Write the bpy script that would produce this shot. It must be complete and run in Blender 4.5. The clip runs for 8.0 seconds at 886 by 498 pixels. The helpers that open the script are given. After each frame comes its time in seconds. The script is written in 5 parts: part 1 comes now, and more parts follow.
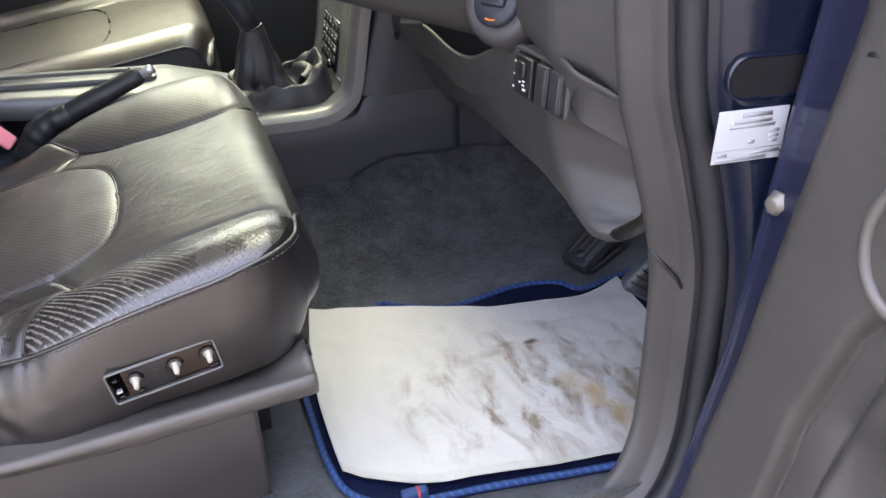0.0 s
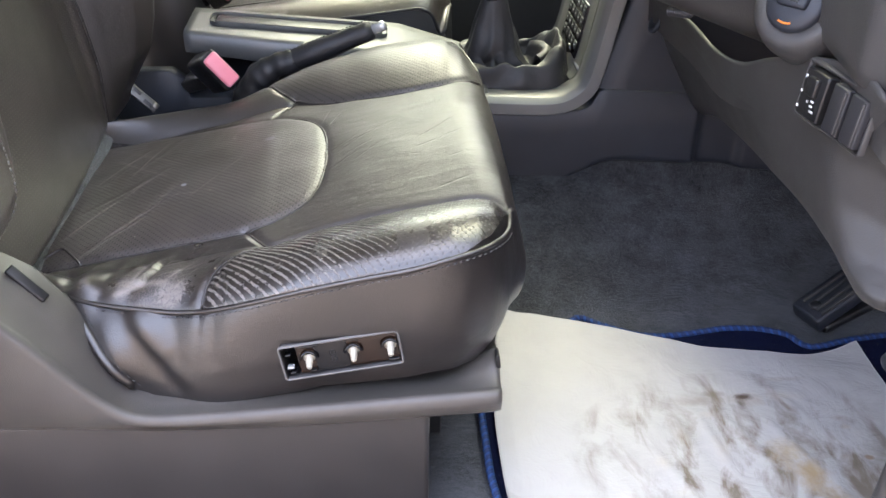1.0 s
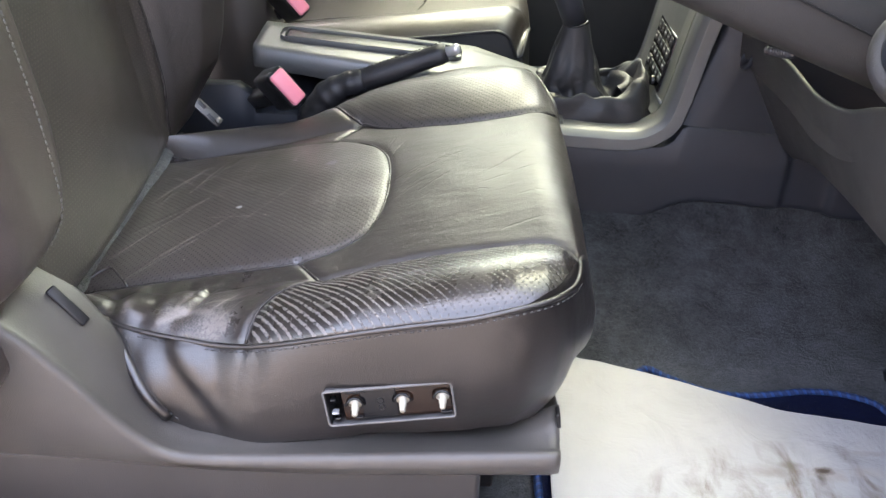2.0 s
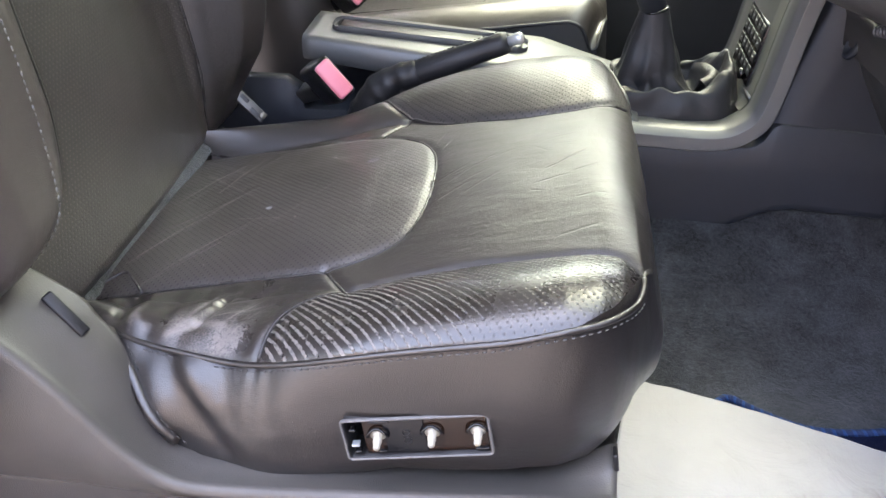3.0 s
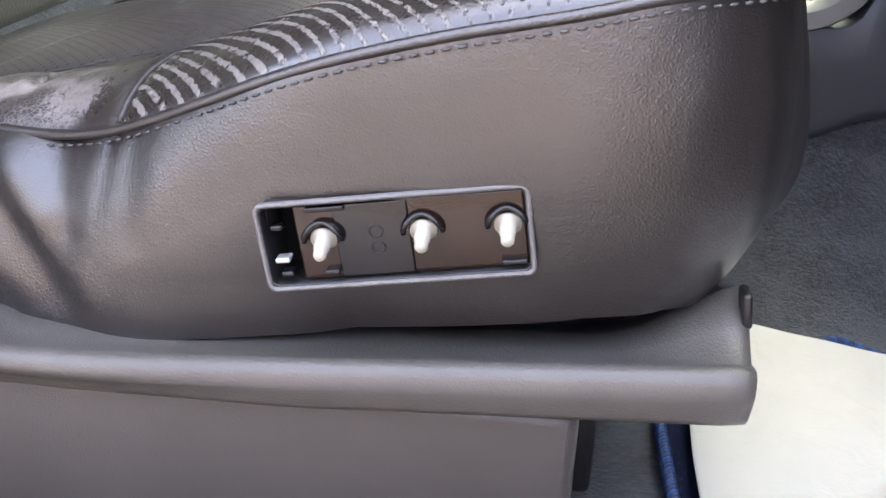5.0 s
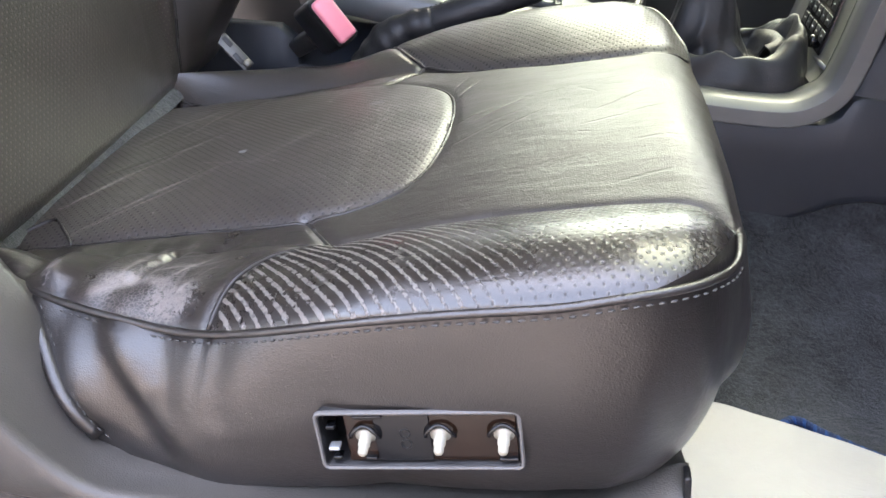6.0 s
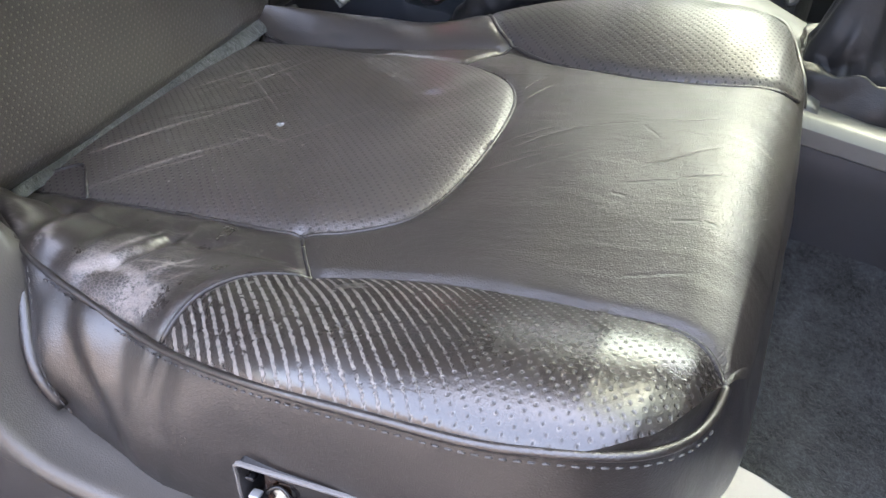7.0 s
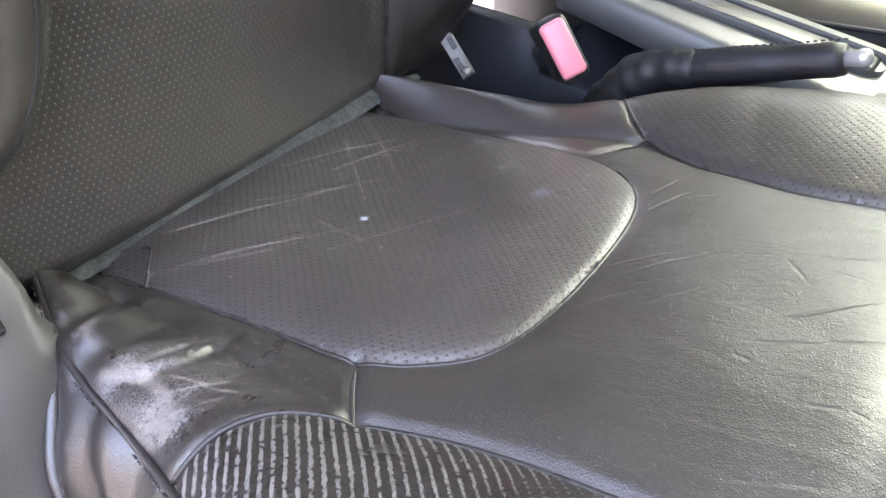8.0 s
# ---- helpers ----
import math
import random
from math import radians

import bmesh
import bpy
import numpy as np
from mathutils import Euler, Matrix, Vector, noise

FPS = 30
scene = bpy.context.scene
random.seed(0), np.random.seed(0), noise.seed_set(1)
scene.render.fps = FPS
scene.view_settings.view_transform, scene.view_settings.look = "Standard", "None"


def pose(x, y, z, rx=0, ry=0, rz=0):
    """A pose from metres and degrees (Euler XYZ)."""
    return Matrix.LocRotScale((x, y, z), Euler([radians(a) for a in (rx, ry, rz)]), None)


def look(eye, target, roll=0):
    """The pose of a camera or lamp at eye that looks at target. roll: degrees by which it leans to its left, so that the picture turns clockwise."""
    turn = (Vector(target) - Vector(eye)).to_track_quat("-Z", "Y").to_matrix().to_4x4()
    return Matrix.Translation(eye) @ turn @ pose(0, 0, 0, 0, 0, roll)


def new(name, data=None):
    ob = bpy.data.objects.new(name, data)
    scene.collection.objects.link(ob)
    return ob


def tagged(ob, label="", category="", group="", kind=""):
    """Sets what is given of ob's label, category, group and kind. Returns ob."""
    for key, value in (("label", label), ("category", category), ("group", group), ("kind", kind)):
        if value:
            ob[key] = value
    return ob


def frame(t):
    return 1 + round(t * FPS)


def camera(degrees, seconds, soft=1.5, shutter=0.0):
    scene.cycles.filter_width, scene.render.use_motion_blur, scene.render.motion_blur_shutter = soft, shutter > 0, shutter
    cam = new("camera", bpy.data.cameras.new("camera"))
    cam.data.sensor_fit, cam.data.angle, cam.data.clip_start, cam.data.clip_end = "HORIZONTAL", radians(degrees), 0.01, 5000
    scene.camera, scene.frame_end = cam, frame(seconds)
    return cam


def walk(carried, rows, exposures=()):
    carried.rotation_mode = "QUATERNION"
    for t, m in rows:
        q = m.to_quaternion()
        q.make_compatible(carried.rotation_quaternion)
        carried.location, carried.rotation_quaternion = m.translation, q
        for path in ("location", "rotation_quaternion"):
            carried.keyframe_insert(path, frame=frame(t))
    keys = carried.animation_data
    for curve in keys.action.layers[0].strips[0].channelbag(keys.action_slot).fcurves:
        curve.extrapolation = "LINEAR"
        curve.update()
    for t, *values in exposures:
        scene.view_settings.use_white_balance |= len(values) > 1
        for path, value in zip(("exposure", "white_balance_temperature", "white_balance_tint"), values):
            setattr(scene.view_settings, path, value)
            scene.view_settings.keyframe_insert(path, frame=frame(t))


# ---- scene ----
# The car's frame: x towards the bonnet, y towards the passenger side, z up; z = 0 is the driver's footwell.
cam = camera(51.06, 8.0)
PATH = [
    (0.0, -0.1070, -0.7724, 0.7572, 58.89, 2.44, -18.73),
    (0.5, -0.1262, -0.7166, 0.7387, 59.26, 0.65, -10.00),
    (1.0, -0.1167, -0.6574, 0.7147, 58.25, -0.87, -3.62),
    (1.5, -0.1221, -0.6210, 0.7097, 58.23, -2.53, -1.12),
    (2.0, -0.1132, -0.5930, 0.7046, 59.06, -1.77, 1.57),
    (2.2, -0.1019, -0.5781, 0.6972, 59.13, -1.25, 2.98),
    (3.3, -0.0797, -0.4654, 0.6168, 59.42, 0.18, 7.03),
    (3.5, -0.0887, -0.4434, 0.5828, 59.50, 0.25, 6.53),
    (4.0, -0.1076, -0.3746, 0.4504, 61.33, -0.82, 5.28),
    (4.2, -0.1134, -0.3501, 0.3889, 62.74, -1.87, 4.86),
    (5.3, -0.1076, -0.3301, 0.3436, 66.08, -1.00, 6.91),
    (5.5, -0.1102, -0.3336, 0.3865, 63.53, 0.08, 6.92),
    (6.0, -0.1067, -0.3730, 0.5179, 61.26, -2.23, 7.86),
    (6.5, -0.0836, -0.3766, 0.6105, 55.81, -3.00, 10.65),
    (7.0, -0.0396, -0.2588, 0.5851, 52.50, -6.33, 22.40),
    (7.5, -0.0381, -0.1748, 0.5751, 51.64, -7.05, 30.96),
    (8.0, -0.0453, -0.1464, 0.5751, 53.95, -4.31, 33.22),
]
EXPOSURES = [(0.0, 3.75, 6700, 17), (1.0, 3.9, 6700, 17), (2.0, 4.0, 6650, 17), (3.5, 4.05, 6500, 19), (5.5, 4.1, 6600, 17), (6.5, 4.1, 6550, 16), (8.0, 4.42, 6350, 18)]
walk(cam, [(t, pose(x, y, z, rx, ry, rz)) for t, x, y, z, rx, ry, rz in PATH], EXPOSURES)

# ---- daylight: bright overcast sky round the car ----
SUN_EL, SUN_ROT = radians(56), radians(-4)
world = bpy.data.worlds.new("overcast_sky")
scene.world = world
world.use_nodes = True
wn = world.node_tree
sky = wn.nodes.new("ShaderNodeTexSky")
sky.sky_type, sky.sun_disc = "NISHITA", False
sky.sun_elevation, sky.sun_rotation = SUN_EL, SUN_ROT
sky.air_density, sky.dust_density, sky.ozone_density = 1.0, 4.0, 1.0
cloud = wn.nodes.new("ShaderNodeHueSaturation")
cloud.inputs["Saturation"].default_value = 0.66
wn.links.new(sky.outputs[0], cloud.inputs["Color"])
wn.links.new(cloud.outputs[0], wn.nodes["Background"].inputs[0])
wn.nodes["Background"].inputs[1].default_value = 0.15
sun_data = bpy.data.lights.new("sun", "SUN")
sun_data.energy, sun_data.angle, sun_data.color = 0.22, radians(60), (1.0, 0.98, 0.95)
sun = new("sun", sun_data)
sun.matrix_world = look((math.sin(SUN_ROT) * 5, 0.3 + math.cos(SUN_ROT) * 5, 0.3 + 5 * math.tan(SUN_EL)), (0, 0.3, 0.3))


# ---- materials ----
class Nodes:
    """Short hand for building a node material."""

    def __init__(self, name):
        self.mat = bpy.data.materials.new(name)
        self.mat.use_nodes = True
        self.tree = self.mat.node_tree
        self.bsdf = self.tree.nodes["Principled BSDF"]
        self.coord = self.tree.nodes.new("ShaderNodeTexCoord").outputs["Object"]

    def put(self, socket, value):
        if isinstance(value, bpy.types.NodeSocket):
            self.tree.links.new(value, socket)
        else:
            socket.default_value = value

    def noise(self, scale, detail=4.0, rough=0.55, vector=None, distortion=0.0):
        n = self.tree.nodes.new("ShaderNodeTexNoise")
        self.put(n.inputs["Vector"], vector or self.coord)
        n.inputs["Scale"].default_value, n.inputs["Detail"].default_value = scale, detail
        n.inputs["Roughness"].default_value, n.inputs["Distortion"].default_value = rough, distortion
        return n.outputs["Fac"]

    def voronoi(self, scale, feature="F1", vector=None):
        n = self.tree.nodes.new("ShaderNodeTexVoronoi")
        n.feature = feature
        self.put(n.inputs["Vector"], vector or self.coord)
        n.inputs["Scale"].default_value = scale
        return n.outputs["Distance"]

    def math(self, op, a, b=0.0, c=0.0, clamp=False):
        n = self.tree.nodes.new("ShaderNodeMath")
        n.operation, n.use_clamp = op, clamp
        for i, v in enumerate((a, b, c)):
            self.put(n.inputs[i], v)
        return n.outputs[0]

    def xyz(self, vector=None):
        n = self.tree.nodes.new("ShaderNodeSeparateXYZ")
        self.put(n.inputs[0], vector or self.coord)
        return n.outputs

    def stretch(self, scale, rot=(0, 0, 0), loc=(0, 0, 0)):
        n = self.tree.nodes.new("ShaderNodeMapping")
        self.put(n.inputs[0], self.coord)
        n.inputs["Scale"].default_value = scale
        n.inputs["Rotation"].default_value = [radians(a) for a in rot]
        n.inputs["Location"].default_value = loc
        return n.outputs[0]

    def ramp(self, fac, low, high):
        return self.math("MULTIPLY", self.math("SUBTRACT", fac, low), 1.0 / (high - low), clamp=True)

    def mix(self, fac, a, b):
        n = self.tree.nodes.new("ShaderNodeMix")
        n.data_type = "RGBA"
        self.put(n.inputs[0], fac)
        for i, v in ((6, a), (7, b)):
            self.put(n.inputs[i], (*v, 1.0) if isinstance(v, tuple) and len(v) == 3 else v)
        return n.outputs[2]

    def bump(self, height, strength, distance, normal=None):
        n = self.tree.nodes.new("ShaderNodeBump")
        self.put(n.inputs["Height"], height)
        n.inputs["Strength"].default_value, n.inputs["Distance"].default_value = strength, distance
        if normal is not None:
            self.put(n.inputs["Normal"], normal)
        return n.outputs[0]

    def done(self, color, rough, metal=0.0, normal=None, specular=0.5, coat=0.0, sheen=0.0, coat_rough=0.34):
        b = self.bsdf.inputs
        self.put(b["Base Color"], (*color, 1.0) if isinstance(color, tuple) and len(color) == 3 else color)
        self.put(b["Roughness"], rough)
        b["Metallic"].default_value = metal
        b["Specular IOR Level"].default_value = specular
        b["Coat Weight"].default_value = coat
        b["Coat Roughness"].default_value = coat_rough
        b["Sheen Weight"].default_value = sheen
        if normal is not None:
            self.put(b["Normal"], normal)
        return self.mat


def scaled(c, k):
    return tuple(min(1.0, v * k) for v in c)


def plastic(name, color, rough=0.5, grain=900.0, bump=0.25, wear=0.12):
    n = Nodes(name)
    big = n.noise(9.0, 5.0)
    fine = n.voronoi(grain)
    col = n.mix(n.ramp(big, 0.35, 0.7), scaled(color, 1.0 - wear), scaled(color, 1.0 + wear))
    r = n.math("ADD", n.math("MULTIPLY", n.noise(30.0, 6.0), 0.16), rough - 0.08)
    return n.done(col, r, normal=n.bump(fine, bump, 0.0006))


# rubbed crease lines and marks on the seat centre: ends, width, strength; centre, radius, strength, colour
SCUFF_LINES = [(-0.431, 0.353, -0.381, 0.302, 0.0013, 0.45), (-0.381, 0.302, -0.348, 0.268, 0.0012, 0.35), (-0.464, 0.419, -0.388, 0.345, 0.0013, 0.45), (-0.388, 0.345, -0.340, 0.298, 0.0012, 0.35), (-0.420, 0.240, -0.376, 0.276, 0.0012, 0.4), (-0.361, 0.234, -0.317, 0.224, 0.0012, 0.35), (-0.293, 0.346, -0.278, 0.391, 0.0012, 0.35), (-0.452, 0.185, -0.372, 0.280, 0.0012, 0.5), (-0.425, 0.152, -0.335, 0.232, 0.0012, 0.5), (-0.425, 0.150, -0.365, 0.195, 0.0014, 0.5), (-0.44, 0.29, -0.395, 0.37, 0.0014, 0.6), (-0.40, 0.30, -0.375, 0.385, 0.0012, 0.6), (-0.345, 0.31, -0.33, 0.40, 0.0012, 0.35), (-0.335, 0.20, -0.26, 0.30, 0.0012, 0.3), (-0.24, 0.25, -0.20, 0.33, 0.0012, 0.25)]
FLANK_LINES = [(-0.353, 0.078, -0.348, 0.096, 0.0034, 0.6), (-0.348, 0.096, -0.343, 0.118, 0.0022, 0.5), (-0.366, 0.068, -0.345, 0.075, 0.0060, 0.6), (-0.345, 0.075, -0.320, 0.068, 0.0045, 0.6), (-0.320, 0.070, -0.300, 0.092, 0.0014, 0.5), (-0.330, 0.080, -0.285, 0.085, 0.0012, 0.5), (-0.310, 0.060, -0.292, 0.078, 0.0012, 0.5), (-0.335, 0.095, -0.300, 0.110, 0.0011, 0.4), (-0.429, 0.150, -0.376, 0.1415, 0.0022, 0.5), (-0.410, 0.112, -0.395, 0.080, 0.0040, 0.3)]
SCUFF_SPOTS = [(-0.333, 0.247, 0.0036, 0.85, (0.42, 0.43, 0.48)), (-0.245, 0.316, 0.008, 0.35, (0.22, 0.22, 0.28)), (-0.29, 0.345, 0.0022, 0.6, (0.4, 0.38, 0.36)), (-0.30, 0.22, 0.0015, 0.6, (0.4, 0.35, 0.28)), (-0.37, 0.165, 0.0014, 0.6, (0.4, 0.38, 0.34))]
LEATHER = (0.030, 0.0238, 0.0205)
# fine creases pressed into the front panel: ends and strength
CREASE_LINES = [(-0.165, 0.243, -0.120, 0.290, 1.0), (-0.080, 0.234, -0.039, 0.269, 1.2), (-0.083, 0.299, -0.041, 0.313, 0.8), (-0.150, 0.215, -0.112, 0.250, 0.7), (-0.087, 0.210, -0.056, 0.223, 0.8), (-0.056, 0.223, -0.030, 0.237, 1.0), (-0.090, 0.200, -0.079, 0.1975, 0.6), (-0.053, 0.180, -0.036, 0.183, 0.8), (-0.036, 0.183, -0.026, 0.181, 0.6), (-0.133, 0.280, -0.092, 0.296, 0.5), (-0.179, 0.246, -0.142, 0.279, 0.8), (-0.166, 0.254, -0.113, 0.286, 0.6), (-0.174, 0.211, -0.141, 0.240, 0.9), (-0.158, 0.236, -0.124, 0.257, 0.6), (-0.181, 0.318, -0.164, 0.364, 0.8), (-0.187, 0.338, -0.178, 0.384, 0.6), (-0.161, 0.352, -0.138, 0.368, 0.6), (-0.091, 0.292, -0.074, 0.269, 0.5), (-0.074, 0.286, -0.047, 0.284, 0.5), (-0.071, 0.126, -0.028, 0.141, 0.5)]


def leather(name, color=LEATHER, rough=0.36, holes=0.0, wear=0.0, wrinkle=0.35, upright=False, cracked=False, scuffed=False, creased=False, coat=0.35, shine=1.0, grain_depth=0.36):
    """Grained leather; holes: the pitch of the perforation; wear: how far the finish is rubbed away."""
    n = Nodes(name)
    grain = n.voronoi(620.0, "DISTANCE_TO_EDGE")
    soft = n.noise(14.0, 6.0, 0.6)
    fine = n.noise(240.0, 3.0)
    col = n.mix(n.ramp(soft, 0.3, 0.72), scaled(color, 0.82), scaled(color, 1.2))
    rg = n.math("ADD", n.math("MULTIPLY", n.noise(22.0, 7.0, 0.65), 0.32), rough - 0.16)
    creases = n.noise(26.0, 4.0, 0.5, n.stretch((0.45, 1.8, 1.0), (0, 0, 24)), 0.7)
    h = n.math("MULTIPLY", creases, wrinkle)
    normal = n.bump(h, 0.4, 0.005)
    normal = n.bump(n.math("ADD", grain, n.math("MULTIPLY", fine, 0.9)), grain_depth, 0.0008, normal)
    if creased:
        x, y, z = n.xyz()
        waver = n.math("MULTIPLY", n.math("SUBTRACT", n.noise(60.0, 2.0), 0.5), 0.006)
        sunk = 0.0
        for x0, y0, x1, y1, k in CREASE_LINES:
            lx, ly = x1 - x0, y1 - y0
            ll = lx * lx + ly * ly
            dx, dy = n.math("SUBTRACT", x, x0), n.math("ADD", n.math("SUBTRACT", y, y0), waver)
            t = n.math("DIVIDE", n.math("ADD", n.math("MULTIPLY", dx, lx), n.math("MULTIPLY", dy, ly)), ll, clamp=True)
            ex = n.math("SUBTRACT", dx, n.math("MULTIPLY", t, lx))
            ey = n.math("SUBTRACT", dy, n.math("MULTIPLY", t, ly))
            d = n.math("SQRT", n.math("ADD", n.math("MULTIPLY", ex, ex), n.math("MULTIPLY", ey, ey)))
            taper = n.math("MULTIPLY", n.math("MULTIPLY", t, n.math("SUBTRACT", 1.0, t)), 4.0 * k)
            sunk = n.math("ADD", sunk, n.math("MULTIPLY", n.math("SUBTRACT", 1.0, n.ramp(d, 0.0, 0.0018)), taper))
        normal = n.bump(n.math("MULTIPLY", sunk, -1.0), 0.7, 0.0011, normal)
        col = n.mix(n.math("MULTIPLY", sunk, 0.04, clamp=True), col, (0.16, 0.145, 0.13))
    if wear:
        # bare pale hide beside the bolster's end, and finish rubbed through to the pale hide in a cracked net near the outer seam
        x, y, z = n.xyz()
        def zone(cx, cy, rx, ry, scale, ragged, lo, hi):
            ex, ey = n.math("DIVIDE", n.math("SUBTRACT", x, cx), rx), n.math("DIVIDE", n.math("SUBTRACT", y, cy), ry)
            d = n.math("ADD", n.math("MULTIPLY", ex, ex), n.math("MULTIPLY", ey, ey))
            d = n.math("ADD", d, n.math("MULTIPLY", n.math("SUBTRACT", n.noise(scale, 6.0, 0.75), 0.5), ragged))
            return n.math("SUBTRACT", 1.0, n.ramp(d, lo, hi))

        pale = (0.25, 0.218, 0.20)
        bare = n.math("MAXIMUM", zone(-0.314, 0.058, 0.016, 0.012, 330.0, 7.0, 0.2, 0.9), zone(-0.350, 0.077, 0.022, 0.006, 330.0, 7.0, 0.0, 0.7))
        bare = n.math("MAXIMUM", bare, zone(-0.400, 0.084, 0.005, 0.012, 300.0, 7.0, -0.2, 0.6))
        col = n.mix(n.math("MULTIPLY", bare, 0.55), col, pale)
        # a net of fine cracks round the bare places
        net = n.math("SUBTRACT", 1.0, n.ramp(n.voronoi(460.0, "DISTANCE_TO_EDGE", n.stretch((0.7, 1.4, 1.0), (0, 0, 30))), 0.02, 0.12))
        near = n.math("MAXIMUM", zone(-0.335, 0.075, 0.045, 0.034, 40.0, 2.5, 0.2, 1.2), n.math("MULTIPLY", zone(-0.30, 0.090, 0.045, 0.020, 40.0, 2.5, 0.2, 1.2), 0.5))
        col = n.mix(n.math("MULTIPLY", n.math("MULTIPLY", net, near), 0.45), col, pale)
        wisps = n.math("SUBTRACT", 1.0, n.ramp(n.math("ABSOLUTE", n.math("SUBTRACT", n.noise(48.0, 3.0, 0.5, n.stretch((0.7, 1.5, 1.0), (0, 0, 35)), 1.2), 0.5)), 0.0, 0.018))
        col = n.mix(n.math("MULTIPLY", n.math("MULTIPLY", wisps, n.ramp(n.noise(16.0, 3.0), 0.45, 0.62)), 0.28), col, pale)
        rg = n.math("ADD", rg, n.math("MULTIPLY", bare, 0.25))
        normal = n.bump(n.math("ADD", bare, n.math("MULTIPLY", net, near)), 0.35, 0.0006, normal)
    if holes:
        x, y, z = n.xyz()
        p, q = (y, z) if upright else (x, y)
        diagonal = not (upright or cracked)
        if cracked:
            p = n.math("ADD", n.math("MULTIPLY", x, 0.755), n.math("MULTIPLY", y, 0.656))
            q = n.math("SUBTRACT", n.math("MULTIPLY", x, 0.656), n.math("MULTIPLY", y, 0.755))
        if diagonal:
            p, q = n.math("MULTIPLY", n.math("ADD", x, y), 0.7071), n.math("MULTIPLY", n.math("SUBTRACT", x, y), 0.7071)
        sway = n.math("MULTIPLY", n.math("SUBTRACT", n.noise(9.0, 2.0), 0.5), 0.006)
        p = n.math("ADD", p, sway)
        rise = 0.8
        row = n.math("FLOOR", n.math("DIVIDE", q, holes * rise))
        odd = n.math("MULTIPLY", n.math("MODULO", n.math("ABSOLUTE", row), 2.0), 0.5)
        odd = 0.0 if cracked or diagonal else odd
        u = n.math("SUBTRACT", n.math("FRACT", n.math("ADD", n.math("DIVIDE", p, holes), odd)), 0.5)
        v = n.math("SUBTRACT", n.math("FRACT", n.math("DIVIDE", q, holes * rise)), 0.5)
        d = n.math("SQRT", n.math("ADD", n.math("MULTIPLY", u, u), n.math("MULTIPLY", n.math("MULTIPLY", v, v), 0.64)))
        hole = n.math("SUBTRACT", 1.0, n.ramp(d, 0.09, 0.15) if cracked or upright else n.ramp(d, 0.13, 0.21))
        if diagonal:
            # lint along the rows of holes towards the rear
            lint = n.math("MULTIPLY", n.math("SUBTRACT", 1.0, n.ramp(n.math("ABSOLUTE", u), 0.04, 0.16)), n.math("SUBTRACT", 1.0, n.ramp(x, -0.40, -0.24)))
            col = n.mix(n.math("MULTIPLY", lint, n.math("MULTIPLY", n.ramp(n.noise(30.0, 4.0), 0.35, 0.65), 0.30)), col, (0.16, 0.145, 0.14))
        if cracked:
            # the rows of holes have torn into pale ridges towards the rear
            ridge = n.math("ABSOLUTE", n.math("ADD", u, n.math("MULTIPLY", n.math("SUBTRACT", n.noise(380.0, 4.0, 0.7), 0.5), 0.62)))
            back_end = n.math("SUBTRACT", 1.0, n.ramp(n.math("ADD", x, n.math("MULTIPLY", n.math("SUBTRACT", n.noise(18.0, 3.0), 0.5), 0.05)), -0.215, -0.115))
            wide = n.math("ADD", 0.03, n.math("MULTIPLY", back_end, 0.10))
            torn = n.math("MULTIPLY", n.math("SUBTRACT", 1.0, n.ramp(n.math("SUBTRACT", ridge, wide), 0.0, 0.06)), n.ramp(back_end, 0.02, 0.4))
            dash = n.ramp(n.noise(170.0, 2.0, 0.5, n.stretch((1.0, 1.6, 1.0))), 0.36, 0.50)
            torn = n.math("MULTIPLY", torn, dash)
            col = n.mix(n.math("MULTIPLY", torn, 0.7), col, (0.22, 0.197, 0.180))
            rg = n.math("ADD", rg, n.math("MULTIPLY", torn, 0.25))
            lint = n.math("MULTIPLY", n.math("SUBTRACT", 1.0, n.ramp(n.math("ABSOLUTE", n.math("SUBTRACT", d, 0.16)), 0.03, 0.07)), n.ramp(n.noise(300.0, 3.0), 0.5, 0.6))
            col = n.mix(n.math("MULTIPLY", lint, 0.35), col, (0.24, 0.22, 0.20))
            normal = n.bump(torn, 0.5, 0.0012, normal)
            hole = n.math("MULTIPLY", hole, n.math("SUBTRACT", 1.0, back_end))
        col = n.mix(hole, col, (0.16, 0.148, 0.12) if upright else (0.006, 0.005, 0.005))
        rg = n.math("ADD", rg, n.math("MULTIPLY", hole, 0.5))
        normal = n.bump(n.ramp(d, 0.10, 0.26), 0.3, 0.0006, normal)
